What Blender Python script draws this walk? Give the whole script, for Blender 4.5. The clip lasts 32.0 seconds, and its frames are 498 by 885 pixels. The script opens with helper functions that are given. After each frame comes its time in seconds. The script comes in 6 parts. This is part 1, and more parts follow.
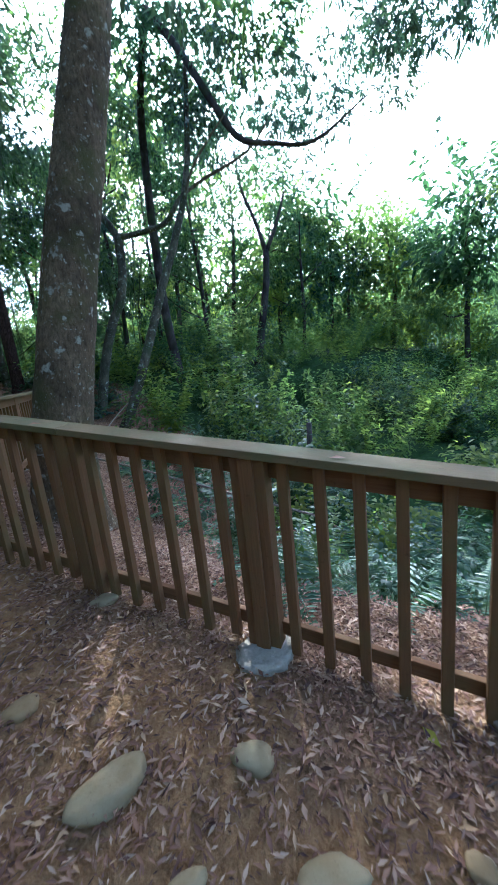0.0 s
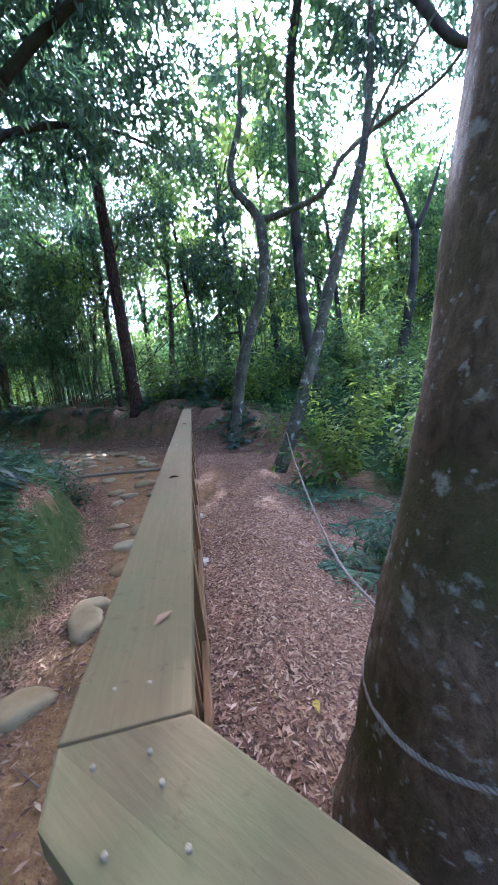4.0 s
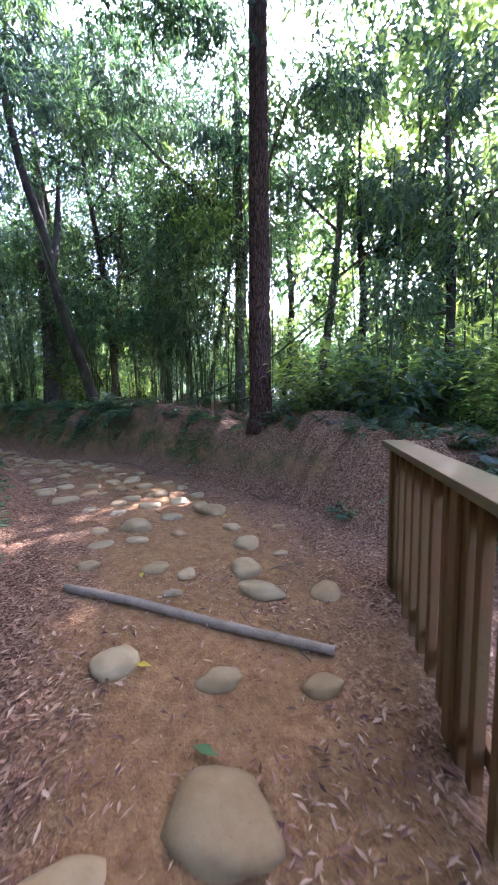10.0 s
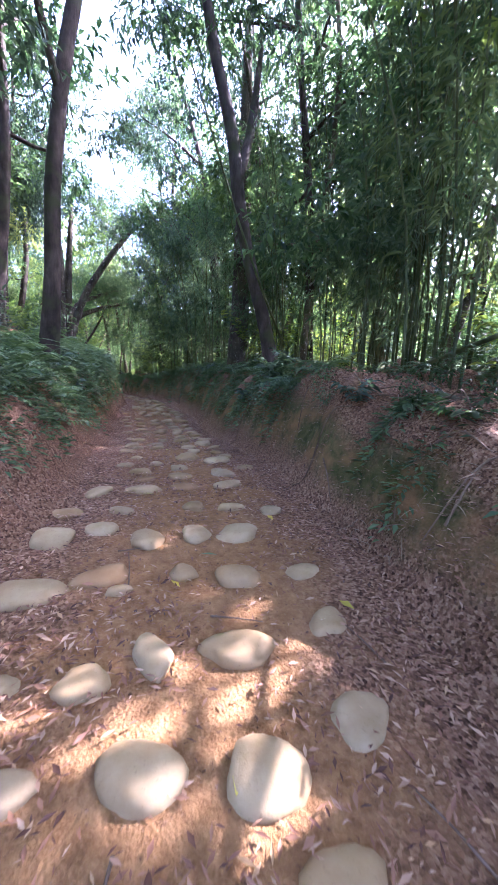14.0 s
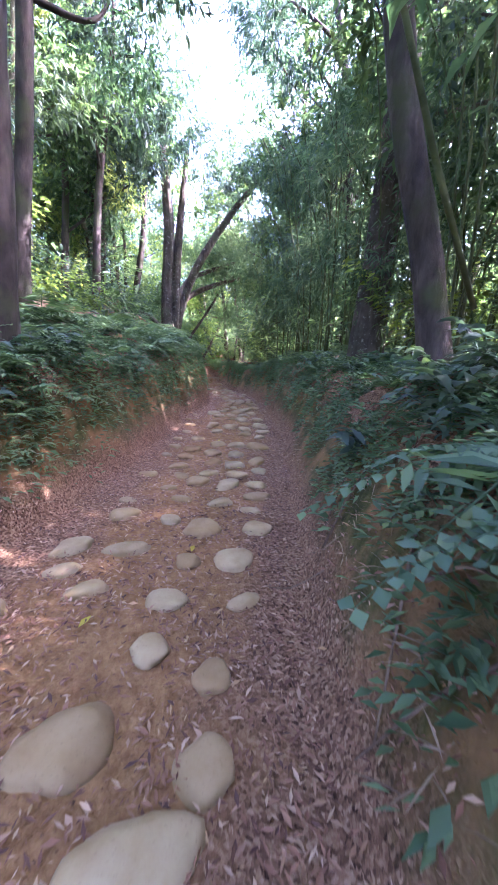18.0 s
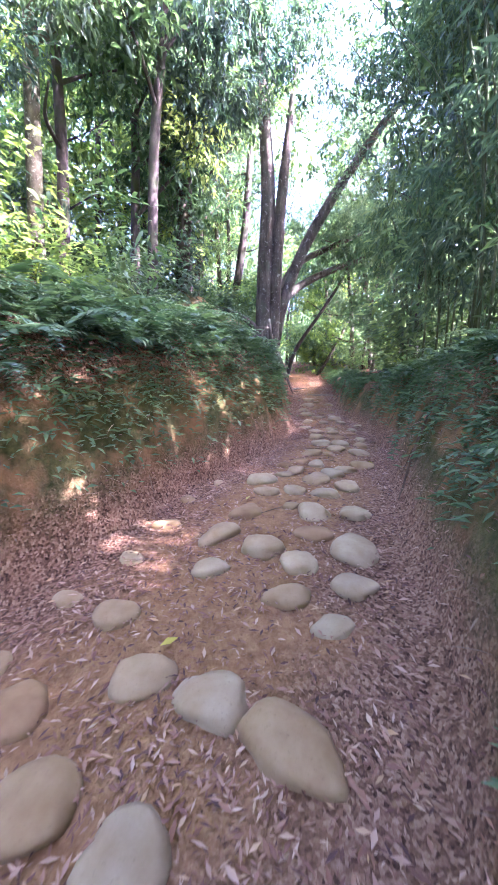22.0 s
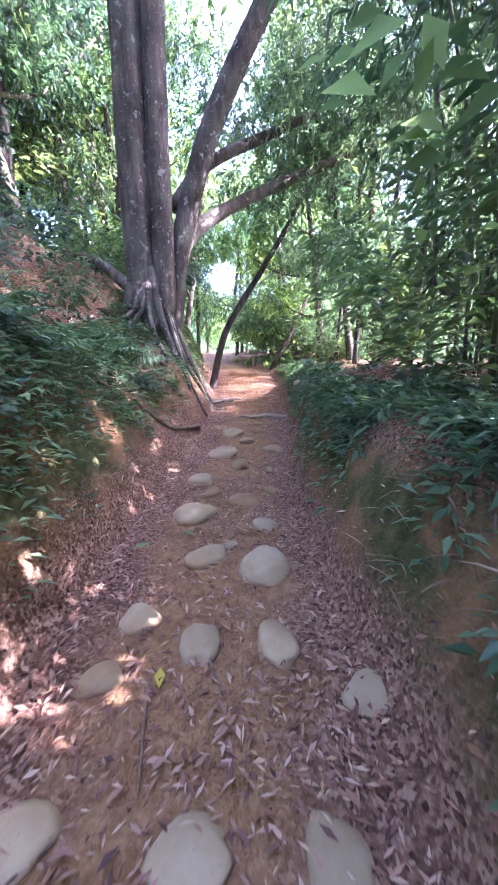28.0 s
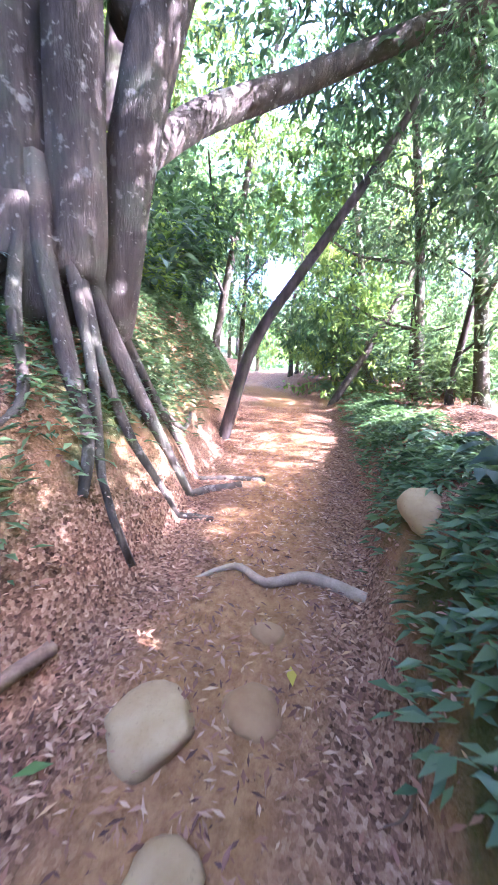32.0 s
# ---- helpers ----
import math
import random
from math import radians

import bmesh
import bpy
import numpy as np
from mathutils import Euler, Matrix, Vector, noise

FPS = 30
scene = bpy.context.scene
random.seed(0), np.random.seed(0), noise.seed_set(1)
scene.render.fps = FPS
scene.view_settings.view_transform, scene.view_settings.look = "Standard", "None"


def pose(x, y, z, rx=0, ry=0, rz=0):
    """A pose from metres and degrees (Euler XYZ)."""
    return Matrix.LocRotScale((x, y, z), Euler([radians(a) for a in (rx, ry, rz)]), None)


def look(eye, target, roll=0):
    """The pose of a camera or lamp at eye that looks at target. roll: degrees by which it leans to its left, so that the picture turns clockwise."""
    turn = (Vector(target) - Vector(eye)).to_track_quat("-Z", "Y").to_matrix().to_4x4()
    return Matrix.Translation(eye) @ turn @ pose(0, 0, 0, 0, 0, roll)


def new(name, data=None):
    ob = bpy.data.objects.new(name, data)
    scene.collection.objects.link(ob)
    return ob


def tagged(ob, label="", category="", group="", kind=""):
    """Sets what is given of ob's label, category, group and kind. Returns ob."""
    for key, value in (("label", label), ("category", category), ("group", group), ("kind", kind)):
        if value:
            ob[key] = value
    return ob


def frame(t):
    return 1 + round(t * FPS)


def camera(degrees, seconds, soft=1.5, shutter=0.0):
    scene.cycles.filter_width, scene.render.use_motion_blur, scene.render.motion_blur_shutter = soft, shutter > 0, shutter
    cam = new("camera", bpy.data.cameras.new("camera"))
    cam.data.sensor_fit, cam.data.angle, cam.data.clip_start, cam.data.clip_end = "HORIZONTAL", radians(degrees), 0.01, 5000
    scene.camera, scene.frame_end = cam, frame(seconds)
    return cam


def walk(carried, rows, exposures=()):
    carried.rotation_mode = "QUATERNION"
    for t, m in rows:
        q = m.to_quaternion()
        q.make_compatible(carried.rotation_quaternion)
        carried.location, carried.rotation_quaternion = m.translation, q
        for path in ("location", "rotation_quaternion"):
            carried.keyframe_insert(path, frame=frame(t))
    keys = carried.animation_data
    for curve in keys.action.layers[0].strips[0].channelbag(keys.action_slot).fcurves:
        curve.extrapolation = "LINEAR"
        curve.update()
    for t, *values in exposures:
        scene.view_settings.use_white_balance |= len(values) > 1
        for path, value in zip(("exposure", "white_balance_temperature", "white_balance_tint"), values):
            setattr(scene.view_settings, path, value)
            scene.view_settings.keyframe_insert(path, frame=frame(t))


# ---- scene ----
cam = camera(68.89, 32.0, 1.5, 0.2)
PATH = [
    (0.0, -0.047, -0.419, 1.152, 77.97, 5.84, -0.55),
    (0.5, -0.145, 0.054, 1.132, 76.77, 6.12, -0.11),
    (1.0, -0.430, 0.441, 1.100, 79.47, 5.28, 3.07),
    (1.5, -0.722, 0.821, 1.160, 78.44, 3.77, 5.69),
    (2.0, -0.970, 1.298, 1.227, 80.73, 6.10, 12.98),
    (2.5, -1.376, 1.605, 1.225, 82.96, 6.07, 14.18),
    (3.0, -1.756, 1.825, 1.357, 84.76, 6.87, 17.09),
    (3.5, -2.194, 2.242, 1.458, 78.51, 8.36, 16.13),
    (4.0, -2.479, 2.335, 1.558, 80.55, 7.50, 11.44),
    (4.5, -2.781, 2.484, 1.617, 78.61, 10.72, 11.15),
    (6.5, -3.652, 4.013, 1.569, 77.74, 2.45, 9.87),
    (7.0, -3.910, 4.488, 1.555, 83.95, 2.34, 14.60),
    (7.5, -4.141, 5.023, 1.512, 83.92, 2.39, 20.07),
    (8.0, -4.453, 5.470, 1.459, 82.96, -1.28, 20.19),
    (8.5, -4.610, 5.967, 1.422, 81.38, 2.40, 24.45),
    (9.0, -4.765, 6.533, 1.407, 82.21, 3.61, 27.84),
    (9.5, -5.041, 7.079, 1.411, 83.51, 1.26, 27.78),
    (10.0, -5.308, 7.581, 1.396, 84.50, 0.77, 31.19),
    (10.5, -5.600, 8.052, 1.384, 82.26, 0.49, 33.51),
    (11.0, -5.866, 8.547, 1.345, 81.95, 2.19, 36.19),
    (11.5, -6.066, 8.990, 1.413, 81.98, -1.23, 34.72),
    (12.0, -6.384, 9.418, 1.453, 79.10, -3.27, 39.44),
    (12.5, -6.709, 9.897, 1.466, 81.45, 0.54, 51.56),
    (13.0, -7.095, 10.261, 1.459, 78.04, -0.86, 52.57),
    (13.5, -7.560, 10.614, 1.410, 81.29, -2.24, 60.20),
    (14.0, -8.040, 10.969, 1.420, 79.29, -2.47, 64.37),
    (14.5, -8.579, 11.222, 1.452, 79.44, -2.57, 68.21),
    (15.0, -9.125, 11.470, 1.479, 82.99, -2.18, 76.60),
    (15.5, -9.733, 11.682, 1.461, 79.02, -4.31, 75.11),
    (17.5, -11.761, 12.881, 1.634, 75.46, -5.19, 81.12),
    (18.0, -12.351, 13.152, 1.671, 75.82, -3.46, 85.38),
    (18.5, -12.964, 13.442, 1.690, 76.72, -1.11, 91.91),
    (19.0, -13.655, 13.556, 1.616, 73.41, -2.94, 94.53),
    (19.5, -14.334, 13.666, 1.528, 77.00, -2.00, 98.73),
    (20.0, -15.025, 13.708, 1.481, 75.37, 0.94, 96.82),
    (20.5, -15.687, 13.814, 1.469, 73.83, -2.13, 90.94),
    (21.0, -16.398, 14.045, 1.463, 74.80, -1.30, 97.99),
    (21.5, -17.158, 14.107, 1.459, 73.26, -2.87, 98.64),
    (22.0, -17.933, 14.123, 1.406, 77.23, -0.84, 106.78),
    (22.5, -18.608, 14.155, 1.398, 72.41, 0.91, 102.12),
    (23.0, -19.261, 14.269, 1.317, 71.92, 1.23, 100.66),
    (23.5, -19.920, 14.331, 1.337, 73.57, 1.51, 103.26),
    (24.0, -20.464, 14.274, 1.318, 70.42, -0.12, 106.43),
    (24.5, -21.061, 14.172, 1.368, 75.46, 2.69, 111.80),
    (25.0, -21.744, 14.282, 1.504, 74.75, 3.19, 107.91),
    (25.5, -22.263, 14.226, 1.473, 77.94, 4.32, 108.34),
    (26.0, -22.714, 14.155, 1.478, 74.47, 0.97, 100.26),
    (26.5, -23.216, 14.113, 1.473, 76.22, 0.18, 101.35),
    (28.5, -25.414, 13.912, 1.384, 74.77, 2.14, 103.21),
    (29.0, -26.017, 13.836, 1.373, 75.33, 0.02, 111.45),
    (29.5, -26.582, 13.751, 1.399, 72.88, -1.57, 108.15),
    (30.0, -27.219, 13.740, 1.387, 73.34, 0.39, 109.52),
    (30.5, -27.765, 13.641, 1.390, 74.45, -2.28, 110.20),
    (31.0, -28.248, 13.482, 1.423, 76.43, -2.70, 113.99),
    (31.5, -28.764, 13.435, 1.497, 79.40, -1.37, 113.40),
    (32.0, -29.287, 13.256, 1.510, 78.10, -2.31, 111.49),
]
walk(cam, [(t, pose(x, y, z, rx, ry, rz)) for t, x, y, z, rx, ry, rz in PATH], [(0, 2.5, 4500, 8), (1, 3.0, 5700, 14), (2, 3.15, 5400, 18), (3, 3.45, 4800, 22), (4, 3.5, 4600, 24), (8, 3.7, 4800, 32), (10, 4.15, 5050, 36), (12, 4.88, 5050, 39), (14, 4.55, 5080, 45), (18, 5.25, 5120, 51), (22, 5.65, 5080, 52), (24, 5.88, 5080, 52), (25, 5.6, 5040, 53), (26, 6.0, 5040, 53), (29, 5.45, 4850, 50), (30, 5.95, 4900, 49), (32, 6.05, 4900, 49)])

# ---- light ----
SUN_TURN, SUN_RISE = 2.0, 36.5
world = bpy.data.worlds.new("sky")
scene.world = world
world.use_nodes = True
wt = world.node_tree
wt.nodes.clear()
sky = wt.nodes.new("ShaderNodeTexSky")
sky.sky_type, sky.sun_disc = "NISHITA", False
sky.sun_elevation, sky.sun_rotation = radians(SUN_RISE), radians(-SUN_TURN)
sky.dust_density, sky.air_density, sky.ozone_density = 5.0, 0.8, 0.6
wb = wt.nodes.new("ShaderNodeBackground")
wb.inputs[1].default_value = 0.15
wo = wt.nodes.new("ShaderNodeOutputWorld")
wt.links.new(sky.outputs[0], wb.inputs[0])
wt.links.new(wb.outputs[0], wo.inputs[0])
sun = new("sun", bpy.data.lights.new("sun", "SUN"))
sun.data.energy, sun.data.angle, sun.data.color = 2.5, radians(0.6), (1.0, 0.94, 0.84)
az, el = radians(SUN_TURN), radians(SUN_RISE)
sun.matrix_world = look((-math.sin(az) * math.cos(el) * 50, math.cos(az) * math.cos(el) * 50, math.sin(el) * 50), (0, 0, 0))


# ---- materials ----
class Nodes:
    """A small builder of node materials."""

    def __init__(self, name):
        self.mat = bpy.data.materials.new(name)
        self.mat.use_nodes = True
        self.t = self.mat.node_tree
        self.t.nodes.clear()
        self.out = self.add("ShaderNodeOutputMaterial")

    def add(self, kind, **values):
        n = self.t.nodes.new(kind)
        for k, v in values.items():
            n.inputs[k].default_value = v
        return n

    def link(self, a, b):
        self.t.links.new(a, b)

    def coords(self, kind="Object"):
        return self.add("ShaderNodeTexCoord").outputs[kind]

    def world_place(self):
        return self.add("ShaderNodeNewGeometry").outputs["Position"]

    def scaled(self, vec, x, y, z):
        m = self.add("ShaderNodeMapping")
        m.inputs["Scale"].default_value = (x, y, z)
        self.link(vec, m.inputs["Vector"])
        return m.outputs[0]

    def noise(self, vec, scale, detail=4.0, rough=0.55, warp=0.0):
        n = self.add("ShaderNodeTexNoise", Scale=scale, Detail=detail, Roughness=rough, Distortion=warp)
        self.link(vec, n.inputs["Vector"])
        return n.outputs["Fac"]

    def ramp(self, fac, stops):
        r = self.add("ShaderNodeValToRGB")
        while len(r.color_ramp.elements) < len(stops):
            r.color_ramp.elements.new(0.5)
        for e, (p, c) in zip(r.color_ramp.elements, stops):
            e.position = p
            e.color = (*c, 1) if len(c) == 3 else c
        self.link(fac, r.inputs[0])
        return r.outputs[0]

    def grey(self, fac, lo, hi):
        return self.ramp(fac, [(lo, (0, 0, 0)), (hi, (1, 1, 1))])

    def mix(self, fac, a, b, kind="MIX"):
        m = self.t.nodes.new("ShaderNodeMix")
        m.data_type, m.blend_type = "RGBA", kind
        for socket, v in ((m.inputs[0], fac), (m.inputs[6], a), (m.inputs[7], b)):
            if isinstance(v, (int, float)):
                socket.default_value = v
            elif isinstance(v, tuple):
                socket.default_value = (*v, 1)
            else:
                self.link(v, socket)
        return m.outputs[2]

    def bump(self, height, strength, distance):
        b = self.add("ShaderNodeBump", Strength=strength, Distance=distance)
        self.link(height, b.inputs["Height"])
        return b.outputs[0]

    def principled(self, colour, rough=0.8, normal=None, spec=0.3):
        p = self.add("ShaderNodeBsdfPrincipled")
        for key, v in (("Base Color", colour), ("Roughness", rough), ("Specular IOR Level", spec)):
            if isinstance(v, (int, float)):
                p.inputs[key].default_value = v
            elif isinstance(v, tuple):
                p.inputs[key].default_value = (*v, 1)
            else:
                self.link(v, p.inputs[key])
        if normal is not None:
            self.link(normal, p.inputs["Normal"])
        self.link(p.outputs[0], self.out.inputs[0])
        return self.mat


def leaf_material(name, dark, light, shine=0.35, through_light=0.45, per="Random Per Island"):
    n = Nodes(name)
    geo = n.add("ShaderNodeNewGeometry").outputs["Random Per Island"]
    own = n.add("ShaderNodeObjectInfo").outputs["Random"]
    col = n.ramp(geo, [(0.0, dark), (0.6, tuple((a + b) / 2 for a, b in zip(dark, light))), (1.0, light)])
    shift = n.ramp(own, [(0.0, (0.72, 0.8, 0.8)), (0.5, (1.0, 1.0, 1.0)), (1.0, (1.25, 1.12, 0.8))])
    col = n.mix(1.0, col, shift, "MULTIPLY")
    d = n.add("ShaderNodeBsdfPrincipled", Roughness=0.5)
    d.inputs["Specular IOR Level"].default_value = shine
    n.link(col, d.inputs["Base Color"])
    tr = n.add("ShaderNodeBsdfTranslucent")
    n.link(n.mix(1.0, col, (1.3, 1.42, 0.8), "MULTIPLY"), tr.inputs["Color"])
    m = n.add("ShaderNodeMixShader", Fac=through_light)
    n.link(d.outputs[0], m.inputs[1])
    n.link(tr.outputs[0], m.inputs[2])
    n.link(m.outputs[0], n.out.inputs[0])
    return n.mat


def bark_material(name, dark, light, lichen=None, stretch=0.25, scale=9.0, depth=0.03, moss=None):
    n = Nodes(name)
    p = n.world_place()
    v = n.scaled(p, 1.0, 1.0, stretch)
    grain = n.noise(v, scale, 8.0, 0.65, 0.4)
    big = n.noise(p, 1.7, 3.0)
    col = n.ramp(grain, [(0.3, dark), (0.68, light)])
    col = n.mix(n.grey(big, 0.35, 0.75), col, tuple(c * 0.6 for c in dark))
    if moss:
        col = n.mix(n.grey(n.noise(p, 2.3, 5.0), 0.5, 0.68), col, moss)
    if lichen:
        spots = n.noise(p, 7.0, 6.0, 0.6)
        col = n.mix(n.grey(spots, 0.6, 0.67), col, lichen)
        dots = n.noise(p, 26.0, 3.0, 0.5)
        col = n.mix(n.grey(dots, 0.64, 0.72), col, lichen)
    fine = n.noise(v, scale * 5, 4.0, 0.7)
    h = n.mix(0.35, grain, fine)
    return n.principled(col, 0.9, n.bump(h, 0.9, depth), 0.15)


def ground_material():
    n = Nodes("forest_soil")
    p = n.world_place()
    bare = n.add("ShaderNodeAttribute")
    bare.attribute_name = "bare"
    steep = n.add("ShaderNodeAttribute")
    steep.attribute_name = "cut"
    a, b, c = n.noise(p, 2.2, 6.0, 0.6), n.noise(p, 14.0, 8.0, 0.7), n.noise(p, 70.0, 5.0, 0.7)
    soil = n.ramp(b, [(0.3, (0.17, 0.083, 0.026)), (0.7, (0.345, 0.195, 0.078))])
    cell = n.add("ShaderNodeTexVoronoi", Scale=62.0)
    n.link(n.mix(0.09, p, n.add("ShaderNodeTexNoise", Scale=9.0).outputs["Color"]), cell.inputs["Vector"])
    flakes = n.ramp(n.mix(0.5, cell.outputs["Color"], c), [(0.25, (0.036, 0.017, 0.009)), (0.5, (0.185, 0.098, 0.048)), (0.8, (0.37, 0.24, 0.135))])
    speck = n.grey(n.noise(p, 34.0, 4.0, 0.6), 0.6, 0.7)
    soil = n.mix(speck, soil, flakes)
    col = n.mix(n.grey(n.mix(0.45, bare.outputs["Fac"], a), 0.4, 0.56), flakes, soil)
    mossy = n.ramp(n.noise(p, 9.0, 6.0, 0.7), [(0.35, (0.04, 0.046, 0.014)), (0.7, (0.13, 0.12, 0.036))])
    earth = n.mix(n.grey(a, 0.38, 0.55), (0.24, 0.135, 0.052), mossy)
    col = n.mix(n.grey(n.mix(0.3, steep.outputs["Fac"], b), 0.4, 0.6), col, earth)
    green = n.add("ShaderNodeAttribute")
    green.attribute_name = "moss"
    cushion = n.ramp(n.noise(p, 13.0, 6.0, 0.7), [(0.3, (0.032, 0.05, 0.012)), (0.7, (0.09, 0.11, 0.026))])
    col = n.mix(n.grey(n.mix(0.4, green.outputs["Fac"], a), 0.38, 0.55), col, cushion)
    wild = n.add("ShaderNodeAttribute")
    wild.attribute_name = "wild"
    weeds = n.ramp(n.noise(p, 5.0, 7.0, 0.75), [(0.3, (0.02, 0.03, 0.01)), (0.6, (0.05, 0.085, 0.02)), (0.8, (0.10, 0.10, 0.045))])
    col = n.mix(n.grey(n.mix(0.35, wild.outputs["Fac"], a), 0.4, 0.6), col, weeds)
    h = n.mix(0.5, n.mix(0.5, b, cell.outputs["Distance"]), c)
    return n.principled(col, 0.95, n.bump(h, 0.9, 0.035), 0.1)


def stone_material():
    n = Nodes("river_cobble")
    p = n.world_place()
    own = n.add("ShaderNodeObjectInfo").outputs["Random"]
    base = n.ramp(own, [(0.0, (0.26, 0.172, 0.07)), (0.35, (0.32, 0.23, 0.105)), (0.7, (0.355, 0.268, 0.132)), (1.0, (0.28, 0.215, 0.112))])
    a, b = n.noise(p, 6.0, 5.0, 0.6), n.noise(p, 60.0, 6.0, 0.7)
    col = n.mix(n.grey(a, 0.3, 0.75), base, n.mix(1.0, base, (0.72, 0.62, 0.48), "MULTIPLY"))
    col = n.mix(n.grey(b, 0.58, 0.8), col, n.mix(1.0, col, (0.6, 0.56, 0.5), "MULTIPLY"))
    return n.principled(col, 0.75, n.bump(n.mix(0.5, a, b), 0.35, 0.012), 0.25)


def clay_material():
    n = Nodes("clay_caked_cobble")
    p = n.world_place()
    a, b = n.noise(p, 7.0, 5.0), n.noise(p, 60.0, 5.0)
    col = n.ramp(a, [(0.3, (0.2, 0.112, 0.042)), (0.7, (0.27, 0.168, 0.072))])
    return n.principled(col, 0.9, n.bump(n.mix(0.5, a, b), 0.4, 0.012), 0.15)


def timber_material(name, dark, light, green):
    n = Nodes(name)
    v = n.coords("Object")
    p = n.world_place()
    grain = n.noise(n.scaled(v, 2.0, 40.0, 40.0), 2.0, 6.0, 0.55, 0.5)
    col = n.ramp(grain, [(0.2, dark), (0.8, light)])
    col = n.mix(n.grey(n.noise(p, 3.1, 5.0, 0.6), 0.42, 0.72), col, green)
    dirt = n.noise(p, 26.0, 6.0, 0.7)
    col = n.mix(n.grey(dirt, 0.6, 0.78), col, n.mix(1.0, col, (0.55, 0.5, 0.45), "MULTIPLY"))
    return n.principled(col, 0.78, n.bump(n.mix(0.5, grain, dirt), 0.35, 0.006), 0.2)


def plain_material(name, dark, light, scale=8.0, rough=0.85, depth=0.01):
    n = Nodes(name)
    p = n.world_place()
    a, b = n.noise(p, scale, 6.0, 0.65), n.noise(p, scale * 8, 4.0, 0.7)
    col = n.ramp(n.mix(0.4, a, b), [(0.3, dark), (0.7, light)])
    return n.principled(col, rough, n.bump(n.mix(0.5, a, b), 0.5, depth), 0.2)


def litter_material():
    n = Nodes("dry_leaf")
    geo = n.add("ShaderNodeNewGeometry").outputs["Random Per Island"]
    col = n.ramp(geo, [(0.0, (0.062, 0.025, 0.011)), (0.25, (0.15, 0.064, 0.029)), (0.5, (0.225, 0.108, 0.05)), (0.75, (0.29, 0.158, 0.08)), (0.93, (0.42, 0.275, 0.155)), (1.0, (0.38, 0.22, 0.08))])
    return n.principled(col, 0.6, None, 0.3)


M_GROUND, M_STONE, M_CLAY, M_LITTER = ground_material(), stone_material(), clay_material(), litter_material()
M_RAIL = timber_material("olive_timber", (0.128, 0.084, 0.031), (0.168, 0.115, 0.044), (0.108, 0.098, 0.032))
M_POST = timber_material("brown_timber", (0.115, 0.052, 0.017), (0.19, 0.092, 0.031), (0.13, 0.084, 0.025))
M_CONCRETE = plain_material("rough_concrete", (0.23, 0.18, 0.11), (0.46, 0.38, 0.26), 6.0, 0.9, 0.02)
M_ROPE = plain_material("grey_rope", (0.17, 0.13, 0.085), (0.31, 0.25, 0.17), 60.0, 0.9, 0.004)
M_LOG = plain_material("weathered_wood", (0.16, 0.115, 0.066), (0.33, 0.25, 0.155), 12.0, 0.85, 0.01)
M_ROOT = bark_material("root_bark", (0.11, 0.07, 0.038), (0.25, 0.175, 0.105), None, 0.6, 14.0, 0.012)
M_BARK_GREY = bark_material("lichened_grey_bark", (0.065, 0.042, 0.019), (0.27, 0.18, 0.092), (0.33, 0.29, 0.2), 0.5, 30.0, 0.035, (0.085, 0.07, 0.022))


def plated_bark(name, dark, light):
    n = Nodes(name)
    p = n.world_place()
    bent = n.mix(0.12, p, n.add("ShaderNodeTexNoise", Scale=7.0).outputs["Color"])
    cell = n.add("ShaderNodeTexVoronoi", Scale=40.0)
    cell.feature = "DISTANCE_TO_EDGE"
    n.link(n.scaled(bent, 1.0, 1.0, 0.13), cell.inputs["Vector"])
    fine = n.noise(n.scaled(p, 1.0, 1.0, 0.4), 45.0, 6.0, 0.7)
    plate = n.grey(cell.outputs["Distance"], 0.02, 0.16)
    col = n.mix(plate, tuple(c * 0.65 for c in dark), n.ramp(fine, [(0.3, dark), (0.7, light)]))
    return n.principled(col, 0.9, n.bump(n.mix(0.3, plate, fine), 1.0, 0.03), 0.12)


M_BARK_PINE = plated_bark("pine_bark", (0.045, 0.024, 0.016), (0.125, 0.07, 0.046))
M_BARK_MOSS = bark_material("mossy_bark", (0.05, 0.042, 0.024), (0.17, 0.142, 0.085), (0.3, 0.3, 0.21), 0.4, 10.0, 0.02, (0.06, 0.07, 0.025))
M_BARK_DARK = bark_material("dark_bark", (0.035, 0.028, 0.022), (0.12, 0.092, 0.07), None, 0.3, 9.0, 0.025, (0.05, 0.055, 0.025))
M_BARK_FIG = bark_material("fig_bark", (0.045, 0.036, 0.024), (0.15, 0.12, 0.08), (0.2, 0.188, 0.14), 0.2, 12.0, 0.03, (0.075, 0.075, 0.045))
M_BAMBOO = bark_material("bamboo_culm", (0.05, 0.065, 0.025), (0.13, 0.15, 0.06), None, 2.0, 3.0, 0.002)
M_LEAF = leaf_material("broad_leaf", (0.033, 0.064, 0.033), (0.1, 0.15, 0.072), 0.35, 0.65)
# darker, bluer copy of the broad leaf; crown shade is put into its colour
M_LEAF_BLUE = leaf_material("shade_tinted_leaf", (0.03, 0.054, 0.04), (0.08, 0.122, 0.085), 0.45, 0.5)
# lighter, yellower copy of the broad leaf; sunlight is put into its colour
M_LEAF_YELLOW = leaf_material("sun_tinted_leaf", (0.085, 0.13, 0.036), (0.215, 0.265, 0.075), 0.3, 0.75)
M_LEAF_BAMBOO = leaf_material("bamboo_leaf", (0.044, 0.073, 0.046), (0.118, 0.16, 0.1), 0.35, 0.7)
